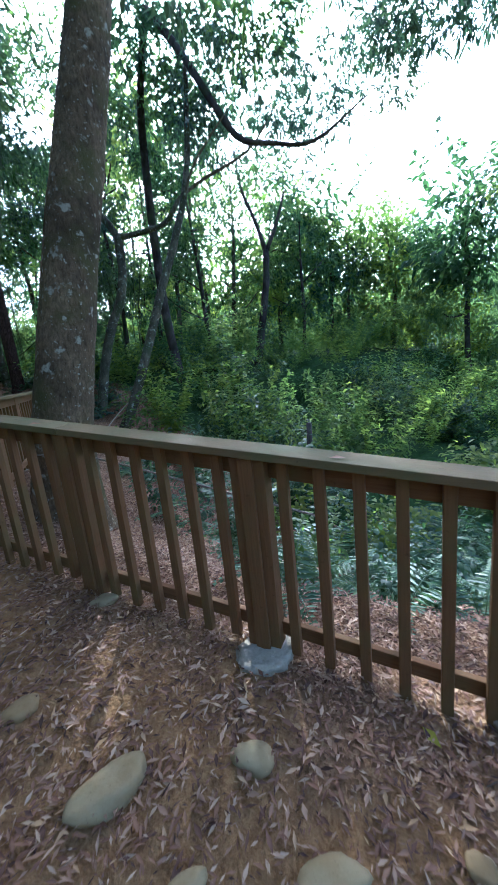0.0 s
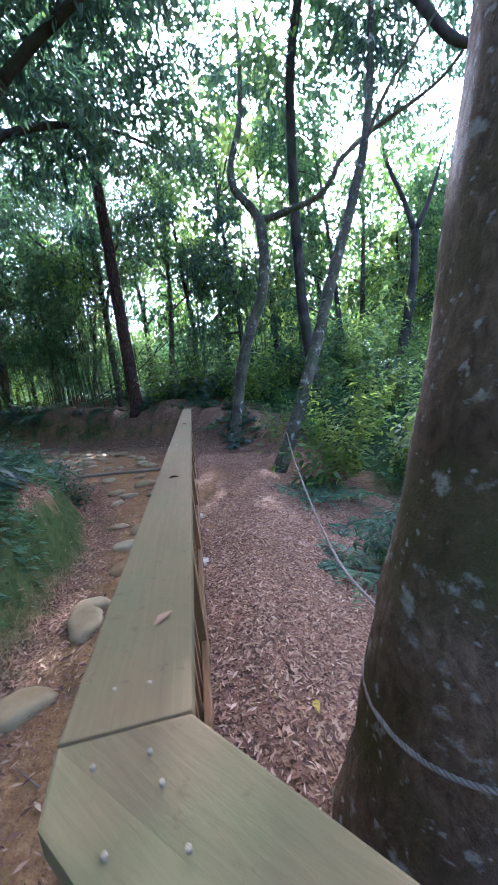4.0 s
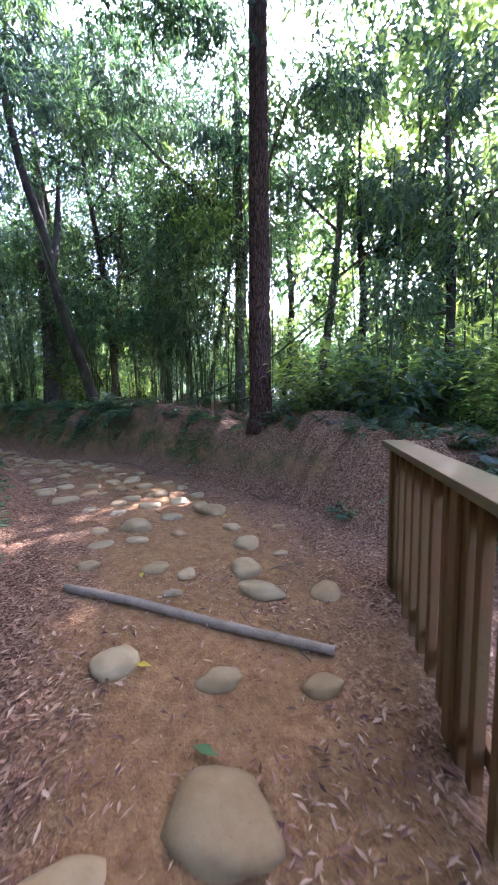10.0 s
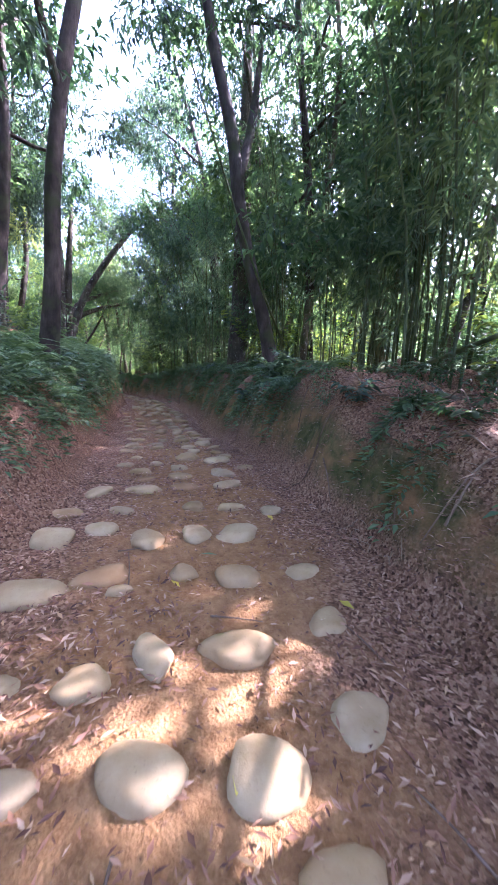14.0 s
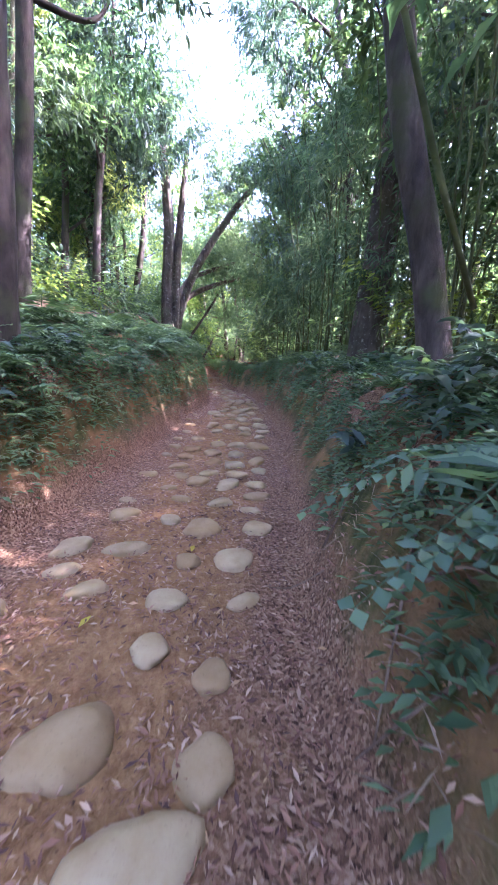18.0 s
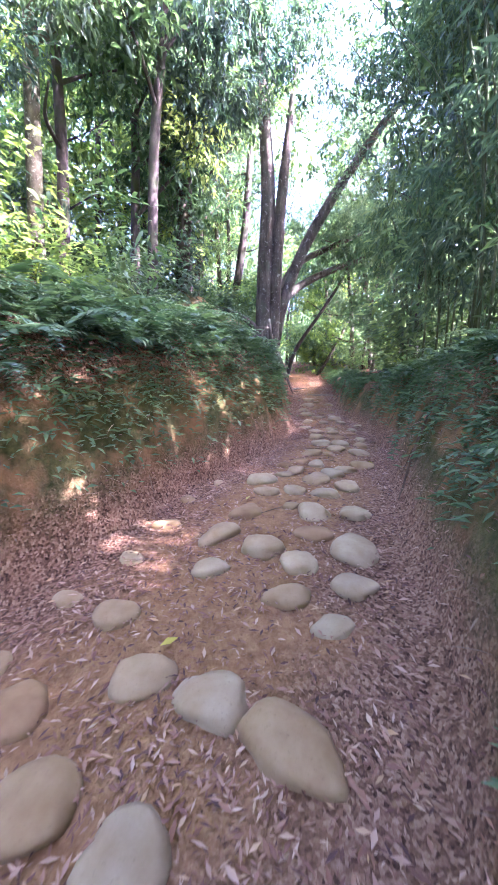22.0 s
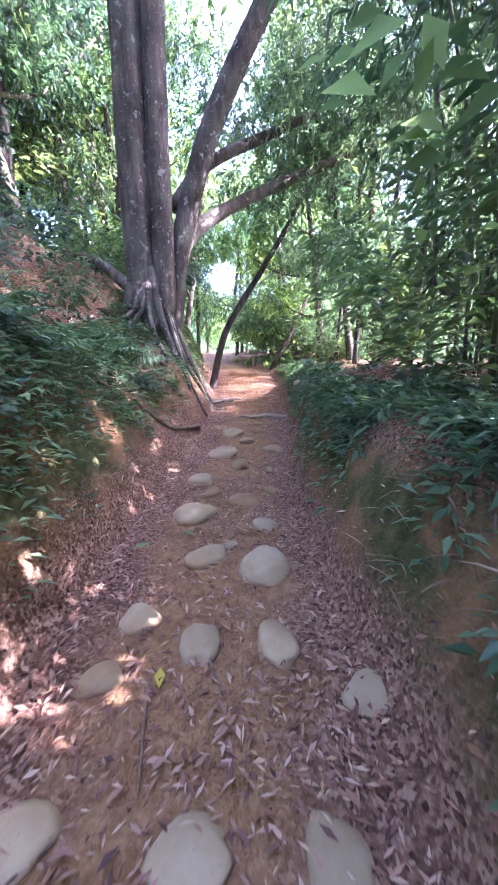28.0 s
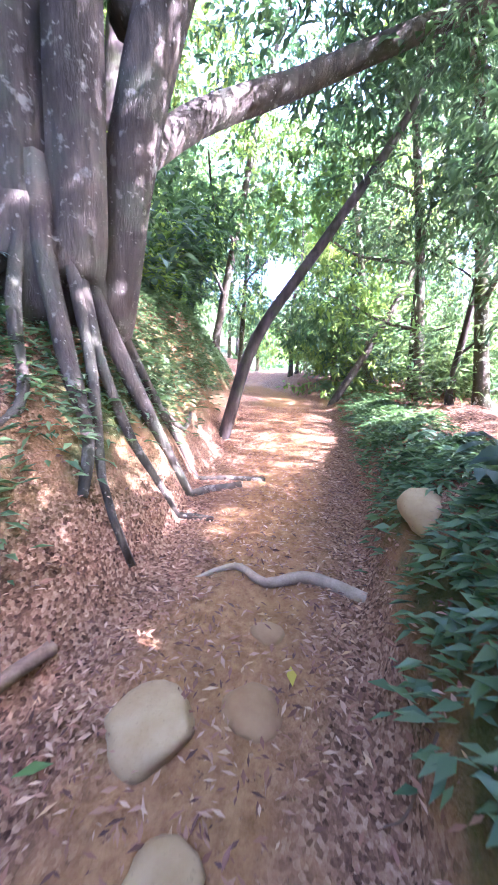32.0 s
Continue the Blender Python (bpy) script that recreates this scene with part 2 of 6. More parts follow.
# pale copy of the broad leaf, with haze and backlight put into its colour
M_LEAF_FAR = leaf_material("hazed_sunlit_leaf", (0.085, 0.125, 0.06), (0.21, 0.255, 0.12), 0.25, 0.8)
M_FERN = leaf_material("fern_frond", (0.044, 0.09, 0.04), (0.125, 0.19, 0.09), 0.4, 0.4)
M_YELLOW = leaf_material("fallen_yellow_leaf", (0.3, 0.24, 0.02), (0.45, 0.36, 0.03), 0.3, 0.2)
M_GREENFALL = leaf_material("fallen_green_leaf", (0.06, 0.12, 0.03), (0.12, 0.2, 0.05), 0.3, 0.2)
M_TWIGLEAF = leaf_material("dry_grey_twig", (0.12, 0.075, 0.042), (0.31, 0.22, 0.13), 0.2, 0.2)

# ---- mesh helpers ----
RNG = np.random.default_rng(7)


def mesh_of(name, verts, faces, material, smooth=True):
    me = bpy.data.meshes.new(name)
    me.from_pydata([tuple(v) for v in verts], [], [tuple(f) for f in faces])
    if smooth:
        me.polygons.foreach_set("use_smooth", [True] * len(me.polygons))
    if material:
        me.materials.append(material)
    me.update()
    return me


def mesh_fast(name, verts, tris, material):
    me = bpy.data.meshes.new(name)
    nv, nt = len(verts), len(tris)
    me.vertices.add(nv)
    me.vertices.foreach_set("co", np.asarray(verts, np.float32).ravel())
    me.loops.add(nt * 3)
    me.loops.foreach_set("vertex_index", np.asarray(tris, np.int32).ravel())
    me.polygons.add(nt)
    me.polygons.foreach_set("loop_start", np.arange(0, nt * 3, 3, dtype=np.int32))
    me.materials.append(material)
    me.update(calc_edges=True)
    me.validate()
    return me


def part(name, data, parent, label="", m=None):
    ob = new(name, data)
    ob.parent = parent
    if m is not None:
        ob.matrix_basis = m
    if label:
        ob["label"] = label
    return ob


def empty(name, x, y, z, label, category, group=""):
    ob = new(name)
    ob.empty_display_size = 0.1
    ob.location = (x, y, z)
    return tagged(ob, label, category, group)


def fbm(x, y, scale, seed=0, octaves=3):
    """Smooth lattice noise about -1 to 1, on arrays."""
    x, y = np.asarray(x, float), np.asarray(y, float)
    total, amp = np.zeros(np.broadcast(x, y).shape), 0.55
    for o in range(octaves):
        u, v = x / scale * 2 ** o + 37.1 * o, y / scale * 2 ** o - 11.7 * o
        i, j = np.floor(u), np.floor(v)
        fu, fv = u - i, v - j
        fu, fv = fu * fu * (3 - 2 * fu), fv * fv * (3 - 2 * fv)

        def h(a, b):
            s = np.sin(a * 127.1 + b * 311.7 + seed * 74.7 + o * 19.3) * 43758.5453
            return (s - np.floor(s)) * 2 - 1
        total = total + amp * ((h(i, j) * (1 - fu) + h(i + 1, j) * fu) * (1 - fv) + (h(i, j + 1) * (1 - fu) + h(i + 1, j + 1) * fu) * fv)
        amp *= 0.5
    return total


def smooth_line(points, step=0.25):
    """A Catmull-Rom line through the rows, evenly sampled."""
    p = np.array(points, float)
    p = np.vstack([2 * p[0] - p[1], p, 2 * p[-1] - p[-2]])
    rows = []
    for i in range(1, len(p) - 2):
        n = max(2, int(np.linalg.norm(p[i + 1, :2] - p[i, :2]) / step)) if step else 6
        for t in np.linspace(0, 1, n, endpoint=False):
            a, b, c, d = p[i - 1], p[i], p[i + 1], p[i + 2]
            rows.append(0.5 * (2 * b + (c - a) * t + (2 * a - 5 * b + 4 * c - d) * t * t + (3 * b - a - 3 * c + d) * t ** 3))
    rows.append(p[-2])
    return np.array(rows)


def tube_data(points, radii, sides=10, rough=0.0, seed=0, flutes=0, flute_depth=0.0):
    """Vertices and faces of a tapered tube, with knobs or flutes."""
    pts = [Vector(p) for p in points]
    verts, faces = [], []
    rng = np.random.default_rng(seed)
    side = Vector((1, 0, 0))
    phase = rng.uniform(0, 6.28)
    for i, p in enumerate(pts):
        d = (pts[min(i + 1, len(pts) - 1)] - pts[max(i - 1, 0)]).normalized()
        side = (side - d * side.dot(d))
        side = side.normalized() if side.length > 1e-4 else d.orthogonal().normalized()
        up = d.cross(side)
        for k in range(sides):
            a = 2 * math.pi * k / sides
            r = radii[i] * (1 + rough * rng.uniform(-1, 1))
            if flutes:
                r *= 1 + flute_depth * math.cos(flutes * a + phase + i * 0.05)
            verts.append(p + (side * math.cos(a) + up * math.sin(a)) * r)
    for i in range(len(pts) - 1):
        for k in range(sides):
            a, b = i * sides + k, i * sides + (k + 1) % sides
            faces.append((a, b, b + sides, a + sides))
    faces.append(tuple(range(sides))[::-1])
    faces.append(tuple(range((len(pts) - 1) * sides, len(pts) * sides)))
    return verts, faces


def join_data(pieces):
    verts, faces = [], []
    for v, f in pieces:
        n = len(verts)
        verts += list(v)
        faces += [tuple(i + n for i in q) for q in f]
    return verts, faces


def box_data(x0, y0, z0, x1, y1, z1, bevel=0.006):
    bm = bmesh.new()
    bmesh.ops.create_cube(bm, size=1.0)
    for v in bm.verts:
        v.co = Vector(((x0 + x1) / 2 + v.co.x * (x1 - x0), (y0 + y1) / 2 + v.co.y * (y1 - y0), (z0 + z1) / 2 + v.co.z * (z1 - z0)))
    if bevel:
        bmesh.ops.bevel(bm, geom=bm.edges[:], offset=bevel, segments=2, affect="EDGES", profile=0.6)
    v = [q.co.copy() for q in bm.verts]
    f = [[q.index for q in face.verts] for face in bm.faces]
    bm.free()
    return v, f


def leaf_cloud(base, way, length, width, lift=0.18, droop=0.25, fine=False):
    """Folded four-cornered leaves: arrays of bases and directions."""
    n = len(base)
    way = way / np.linalg.norm(way, axis=1)[:, None]
    side = np.cross(way, np.array([0, 0, 1.0]) + RNG.normal(0, 0.25, (n, 3)))
    side /= np.linalg.norm(side, axis=1)[:, None] + 1e-9
    up = np.cross(side, way)
    L, W = np.asarray(length).reshape(-1, 1), np.asarray(width).reshape(-1, 1)
    mid = base + way * L * 0.48
    tip = base + way * L - np.array([0, 0, 1.0]) * L * droop
    if fine:
        rows = [base]
        for t, w, d in ((0.3, 0.46, 0.05), (0.66, 0.38, 0.4)):
            c = base + way * L * t - np.array([0, 0, 1.0]) * L * droop * d
            rows += [c + side * W * w + up * W * lift, c - side * W * w + up * W * lift]
        rows.append(tip)
        k = np.arange(n)[:, None] * 6
        return np.stack(rows, 1).reshape(-1, 3), np.concatenate([k + np.array([q]) for q in ([0, 1, 2], [1, 3, 4], [1, 4, 2], [3, 5, 4])], 1).reshape(-1, 3)
    a, b = mid + side * W * 0.5 + up * W * lift, mid - side * W * 0.5 + up * W * lift
    verts = np.stack([base, a, tip, b], 1).reshape(-1, 3)
    k = np.arange(n)[:, None] * 4
    tris = np.concatenate([k + np.array([[0, 1, 2]]), k + np.array([[0, 2, 3]])], 1).reshape(-1, 3)
    return verts, tris


# ---- the lie of the land ----
# x, y, z of the path's middle; half width, bank height and run on its left; the same on its right
LAND = [
    (14, -9, -2.4, 1.5, 1.0, 2.0, 1.5, -2.5, 6.0),
    (6, -4.2, -1.5, 1.4, 1.0, 2.0, 1.6, -2.3, 5.0),
    (1.4, -0.9, -0.78, 1.3, 1.0, 1.6, 2.3, -2.1, 5.0),
    (-0.7, 0.5, -0.50, 1.2, 0.9, 1.2, 1.75, -2.0, 5.0),
    (-2.3, 1.65, -0.29, 1.0, 0.85, 0.8, 1.35, -1.9, 5.0),
    (-3.65, 3.0, -0.18, 0.75, 0.85, 0.35, 1.1, -1.8, 5.0),
    (-4.25, 4.5, -0.17, 0.60, 0.9, 0.3, 1.1, -1.5, 5.0),
    (-4.8, 6.0, -0.17, 0.62, 0.9, 0.35, 1.4, -1.4, 5.0),
    (-5.6, 7.7, -0.16, 0.9, 0.8, 0.7, 2.2, -0.9, 4.0),
    (-6.7, 9.3, -0.08, 1.4, 0.6, 0.9, 1.9, 0.2, 2.0),
    (-8.2, 10.7, 0.0, 1.7, 0.6, 1.0, 1.8, 0.95, 0.9),
    (-9.8, 11.6, 0.03, 1.6, 0.8, 1.2, 1.3, 1.0, 0.8),
    (-12.0, 12.35, 0.08, 1.5, 1.1, 1.1, 1.15, 1.2, 0.5),
    (-14.0, 12.65, 0.03, 1.5, 1.35, 1.1, 1.15, 1.4, 0.8),
    (-16.4, 13.0, -0.16, 1.35, 1.6, 1.0, 1.15, 1.5, 0.95),
    (-18.7, 13.2, -0.17, 1.35, 1.75, 0.85, 1.32, 1.6, 0.85),
    (-20.8, 13.4, -0.06, 1.12, 1.75, 0.75, 1.25, 1.6, 0.8),
    (-22.5, 13.55, 0.0, 0.95, 1.7, 0.6, 1.02, 1.5, 0.75),
    (-24.4, 13.65, 0.05, 0.75, 1.6, 0.6, 0.9, 1.35, 0.7),
    (-26.5, 13.4, 0.03, 0.85, 1.5, 0.7, 0.75, 1.1, 0.6),
    (-28.5, 13.0, 0.0, 0.85, 1.45, 1.1, 0.72, 0.95, 0.35),
    (-30.5, 12.7, 0.13, 0.8, 1.4, 1.2, 0.74, 0.9, 0.35),
    (-32.5, 12.3, 0.28, 0.8, 2.1, 1.4, 0.8, 0.65, 0.6),
    (-36.0, 11.4, 0.45, 1.0, 2.2, 1.5, 1.0, 0.4, 1.0),
    (-40.0, 10.0, 0.6, 1.1, 1.8, 1.6, 1.0, 0.4, 1.5),
    (-46.0, 6.5, 0.7, 1.1, 1.0, 1.5, 1.0, 0.4, 1.5),
]
LINE = smooth_line(LAND, 0.25)
AHEAD = np.gradient(LINE[:, :2], axis=0)
AHEAD /= np.linalg.norm(AHEAD, axis=1)[:, None]
RUN = np.concatenate([[0], np.cumsum(np.linalg.norm(np.diff(LINE[:, :2], axis=0), axis=1))])


def lay(x, y):
    """For arrays of places: the nearest index along the path and the signed distance (left positive)."""
    x, y = np.ravel(x).astype(float), np.ravel(y).astype(float)
    idx = np.empty(len(x), int)
    for a in range(0, len(x), 20000):
        q = (x[a:a + 20000, None] - LINE[None, :, 0]) ** 2 + (y[a:a + 20000, None] - LINE[None, :, 1]) ** 2
        idx[a:a + 20000] = q.argmin(1)
    dx, dy = x - LINE[idx, 0], y - LINE[idx, 1]
    side = AHEAD[idx, 0] * dy - AHEAD[idx, 1] * dx
    return idx, np.sign(side) * np.hypot(dx, dy)


def heights(x, y):
    """Ground height, bareness and steepness of the cut for arrays of places."""
    x, y = np.ravel(x).astype(float), np.ravel(y).astype(float)
    idx, d = lay(x, y)
    row = LINE[idx]
    left = d > 0
    w = np.where(left, row[:, 3], row[:, 6]) + 0.16 * fbm(x, y, 1.3, 3)
    rise = np.where(left, row[:, 4], row[:, 7])
    run = np.where(left, row[:, 5], row[:, 8])
    e = np.abs(d)
    k = np.clip((e - w) / run, 0, 1)
    bank = rise * np.where(rise < 0, 1 - (1 - k) ** 1.5, 0.35 * k * k * (3 - 2 * k) + 0.65 * (1 - (1 - k) ** 2.4))
    beyond = np.maximum(e - w - run, 0)
    slope = np.where(left, 0.30 + 0.35 * np.clip((-25.5 - x) / 3, 0, 1) * np.clip((x + 40) / 4, 0, 1), np.where(rise < 0, -0.10, 0.10))
    far = slope * 12 * (1 - np.exp(-beyond / 12))
    hill = np.where(rise < 0, 0.0, 1.0)
    z = row[:, 2] + bank + far + 0.03 * np.clip(1 - e / w, 0, 1) * 0
    on_path = np.clip(1 - e / (w + 0.2), 0, 1)
    z = z + fbm(x, y, 0.9, 5) * (0.025 + (0.17 + 0.3 * ((d < 0) & (x > -15.5) & (x < -5.5))) * np.clip(k, 0, 1)) + fbm(x, y, 0.3, 8, 2) * (0.008 + 0.07 * k) + fbm(x, y, 9.0, 12) * 0.5 * np.clip(beyond / 6, 0, 1)
    away = np.maximum(np.abs(d) - 26.0, 0)
    z = z + 13.0 * (1 - np.exp(-(away / 30.0) ** 2)) * np.where((x > -4) & (y > 8), 0.72, 1.0)
    bare = np.clip(0.42 + 0.7 * (0.6 - e / w), 0, 1)
    cut = np.clip((np.abs(rise) / run - 0.7) * 1.4, 0, 1) * np.clip(1 - np.abs(k - 0.35) / 0.5, 0, 1) * (rise > 0)
    return z, bare, cut * (0.8 + 0.2 * (x > -7.3)), d, idx


def ground_at(x, y):
    return float(heights([x], [y])[0][0])


def spaced(lo, hi, step, reach):
    core = list(np.arange(lo, hi + 1e-6, step))
    out, s, v = [], step, hi
    while v < hi + reach:
        s *= 1.22
        v += s
        out.append(v)
    low, s, v = [], step, lo
    while v > lo - reach:
        s *= 1.22
        v -= s
        low.append(v)
    return np.array(low[::-1] + core + out)


def build_ground():
    xs, ys = spaced(-39, 3.5, 0.11, 600), spaced(-2.5, 18.5, 0.11, 600)
    gx, gy = np.meshgrid(xs, ys)
    z, bare, cut, d, idx = heights(gx, gy)
    nx, ny = len(xs), len(ys)
    verts = np.stack([gx.ravel(), gy.ravel(), z], 1)
    i = (np.arange(ny - 1)[:, None] * nx + np.arange(nx - 1)[None, :]).ravel()
    tris = np.concatenate([np.stack([i, i + 1, i + nx + 1], 1), np.stack([i, i + nx + 1, i + nx], 1)])
    me = mesh_fast("ground", verts, tris, M_GROUND)
    me.polygons.foreach_set("use_smooth", [True] * len(me.polygons))
    for key, values in (("bare", bare), ("cut", cut), ("wild", np.clip((np.abs(d) - 3.2) / 2.5, 0, 1)), ("moss", cut * (d > 0) * np.clip((verts[:, 0] + 7.0) / 1.0, 0, 1) + 0.55 * cut * np.clip((-25.5 - verts[:, 0]) / 2.0, 0, 1))):
        at = me.attributes.new(key, "FLOAT", "POINT")
        at.data.foreach_set("value", values.astype(np.float32))
    tagged(new("ground", me), "sunken forest floor of red-brown soil with leaf litter and cut banks", "ground", kind="structure")


build_ground()

# ---- timber fence ----
def plank(name, p0, p1, width, thick, material, parent, label="", top=True, over=0.0, tilt=0.0):
    """A bevelled board from p0 to p1; its own x runs along the grain."""
    a, b = Vector(p0), Vector(p1)
    d = b - a
    n = d.length + over
    v, f = box_data(-n / 2, -width / 2, -thick / 2, n / 2, width / 2, thick / 2, 0.007)
    turn = math.degrees(math.atan2(d.y, d.x))
    rise = math.degrees(math.atan2(d.z, math.hypot(d.x, d.y)))
    m = Matrix.Translation((a + b) / 2) @ pose(0, 0, 0, 0, 0, turn) @ pose(0, 0, 0, tilt, -rise, 0)
    base = parent.matrix_basis.inverted() @ m
    return part(name, mesh_of(name, v, f, material, False), parent, label, base)


def upright(name, x, y, z0, z1, wide, deep, turn, material, parent, label="", lean=0.0):
    v, f = box_data(-(z1 - z0) / 2, -wide / 2, -deep / 2, (z1 - z0) / 2, wide / 2, deep / 2, 0.006)
    m = Matrix.Translation((x, y, (z0 + z1) / 2)) @ pose(0, 0, 0, 0, 0, turn) @ pose(0, 0, 0, 0, -90, 0) @ pose(0, 0, 0, 0, 0, lean)
    m = m @ pose(0, 0, 0, 0, 0, 0)
    return part(name, mesh_of(name, v, f, material, False), parent, label, parent.matrix_basis.inverted() @ m)


def footing(x, y, z, parent, big=1.0):
    rng = np.random.default_rng(int(abs(x * 100)))
    bm = bmesh.new()
    bmesh.ops.create_icosphere(bm, subdivisions=4, radius=1.0)
    k = Vector(rng.uniform(-9, 9, 3))
    for v in bm.verts:
        c = v.co.copy()
        q = 1 + 0.3 * noise.noise(c * 1.3 + k) + 0.14 * noise.noise(c * 3.5 + k) + 0.06 * noise.noise(c * 9 + k)
        v.co = Vector((c.x * 0.22 * q, c.y * 0.17 * q, max(-0.7, min(0.55, c.z)) * 0.09 * q))
    me = bpy.data.meshes.new("footing")
    bm.to_mesh(me)
    bm.free()
    me.materials.append(M_CONCRETE)
    me.polygons.foreach_set("use_smooth", [True] * len(me.polygons))
    part("footing", me, parent, "rough pale concrete footing", parent.matrix_basis.inverted() @ pose(x, y, z, 0, 0, rng.uniform(0, 90)) @ Matrix.Diagonal((big, big, 1, 1)))


def fence_run(front0, front1, zs, posts, label, inset=0.095, cap=0.19, caps=None, footed={}):
    """One straight run: the path-side edge from front0 to front1, top heights zs, posts at metres along it."""
    a, b = Vector((*front0, 0)), Vector((*front1, 0))
    d = (b - a).normalized()
    n = Vector((-d.y, d.x, 0))
    n = -n
    length = (b - a).length
    turn = math.degrees(math.atan2(d.y, d.x))
    root = empty("fence", a.x, a.y, ground_at(a.x, a.y), label, "fence")
    root.matrix_basis = Matrix.Translation(root.location)

    def at(s, off, z):
        p = a + d * s + n * off
        return (p.x, p.y, z)

    def top(s):
        return zs[0] + (zs[1] - zs[0]) * s / length
    for s0, s1 in [(0, length)] if caps is None else caps:
        plank("cap_rail", at(s0 + 0.002, inset, top(s0) - 0.022), at(s1 - 0.002, inset, top(s1) - 0.022), cap, 0.044, M_RAIL, root, "olive-brown painted flat cap board")
    plank("side_board", at(0, 0.115, top(0) - 0.105), at(length, 0.115, top(length) - 0.105), 0.032, 0.115, M_POST, root)
    low = [ground_at(*at(s, 0.1, 0)[:2]) for s in (0, length / 2, length)]
    for i in range(2):
        s0, s1 = length * i / 2, length * (i + 1) / 2
        plank("bottom_rail", at(s0, 0.118, low[i] + 0.16), at(s1, 0.118, low[i + 1] + 0.16), 0.038, 0.085, M_POST, root)
    for s in posts:
        x, y, _ = at(s, 0.09, 0)
        g = ground_at(x, y)
        upright("post", x, y, g - 0.02, top(s) - 0.048, 0.095, 0.20, turn, M_POST, root, "wide brown timber post")
        upright("post_strip", *at(s, 0.03, 0)[:2], g + 0.03, top(s) - 0.05, 0.022, 0.085, turn, M_POST, root)
        if s in footed:
            footing(*at(s, 0.02, 0)[:2], g - 0.015, root, footed[s])
    marks = sorted([-0.0] + list(posts) + [length])
    for s0, s1 in zip(marks[:-1], marks[1:]):
        gap = s1 - s0
        k = int(round((gap - 0.06) / 0.175))
        for i in range(1, k):
            s = s0 + gap * i / k
            x, y, _ = at(s, 0.07, 0)
            g = ground_at(x, y)
            upright("baluster", x, y, g + 0.02 + 0.02 * math.sin(s * 37), top(s) - 0.048, 0.046, 0.056, turn, M_POST, root)
    return root


def screws(points, parent):
    for x, y in points:
        z = 0.719 - 0.121 * (x - 0.41 * max(0.0, (y - 1.322 + 0.45 * x) / 1.0966)) if parent.name == "fence" else 1.06 + 0.00566 * (y - 2.62)
        v, f = tube_data([(0, 0, -0.006), (0, 0, 0.0008), (0, 0, 0.001)], [0.0038, 0.0038, 0.003], 10)
        part("screw", mesh_of("screw", v, f, M_LOG), parent, "small plugged screw head", parent.matrix_basis.inverted() @ pose(x, y, z))


def cap_board(outline, parent, thick=0.044):
    """A cap board cut to an outline of (x, y, top height), its edges rounded."""
    o = Vector(outline[0])
    x_way = (Vector(outline[1]) - o).normalized()
    turn = Matrix.Rotation(math.atan2(x_way.y, x_way.x), 4, "Z")
    m = Matrix.Translation(o) @ turn
    back = m.inverted()
    bm = bmesh.new()
    tops = [bm.verts.new(back @ Vector(p)) for p in outline]
    lows = [bm.verts.new(back @ (Vector(p) - Vector((0, 0, thick)))) for p in outline]
    n = len(outline)
    bm.faces.new(tops)
    bm.faces.new(lows[::-1])
    for i in range(n):
        bm.faces.new((tops[i], lows[i], lows[(i + 1) % n], tops[(i + 1) % n]))
    bmesh.ops.recalc_face_normals(bm, faces=bm.faces[:])
    bmesh.ops.bevel(bm, geom=bm.edges[:], offset=0.005, segments=2, affect="EDGES", profile=0.6)
    me = bpy.data.meshes.new("cap_rail")
    bm.to_mesh(me)
    bm.free()
    me.materials.append(M_RAIL)
    part("cap_rail", me, parent, "olive-brown painted flat cap board", parent.matrix_basis.inverted() @ m)


def rim_a(x, off=0.0):
    """The lookout fence's cap edge at x, off metres behind its path side."""
    return (x + 0.41 * off, 1.322 - 0.45 * x + 0.912 * off, 0.719 - 0.121 * x)


def rim_b(s, off=0.0):
    """The footpath fence's cap edge s metres from the corner, off metres behind its path side."""
    return (-2.886 - 0.3495 * s + 0.937 * off, 2.62 + 0.937 * s + 0.3495 * off, 1.06 + 0.0053 * s)


run_a = fence_run((2.4, 0.242), (-2.82, 2.591), (0.429, 1.06), [0.11, 1.44, 2.76, 4.09, 5.43], "brown timber fence with flat cap rail along the lookout edge", caps=[], footed={2.76: 0.8})
run_b = fence_run((-2.93, 2.74), (-5.937, 10.80), (1.06, 1.106), [0.33, 1.66, 2.98, 4.33, 5.66, 6.98, 8.33], "brown timber fence with olive cap rail along the footpath", caps=[], footed={2.98: 0.8, 4.33: 0.8})
inner, seam = (-2.921, 2.716, 1.06), (-2.731, 2.79, 1.06)
cap_board([rim_a(2.4), rim_a(-1.318), rim_a(-1.40, 0.2), rim_a(2.4, 0.2)], run_a)
cap_board([rim_a(-1.322), (-2.866, 2.618, 1.064), inner, seam, rim_a(-1.404, 0.2)], run_a)
cap_board([(-2.923, 2.720, 1.06), rim_b(4.6), rim_b(4.6, 0.205), (-2.732, 2.794, 1.06)], run_b)
cap_board([rim_b(4.604), rim_b(8.75), rim_b(8.75, 0.2), rim_b(4.604, 0.205)], run_b)
screws([(-1.968, 2.246), (-1.899, 2.194), (-1.25, 2.03), (-1.22, 2.0), (-1.43, 2.1), (-1.40, 2.13), (-2.84, 2.692), (-2.771, 2.725), (-2.737, 2.691), (-2.771, 2.611), (-2.679, 2.634)], run_a)
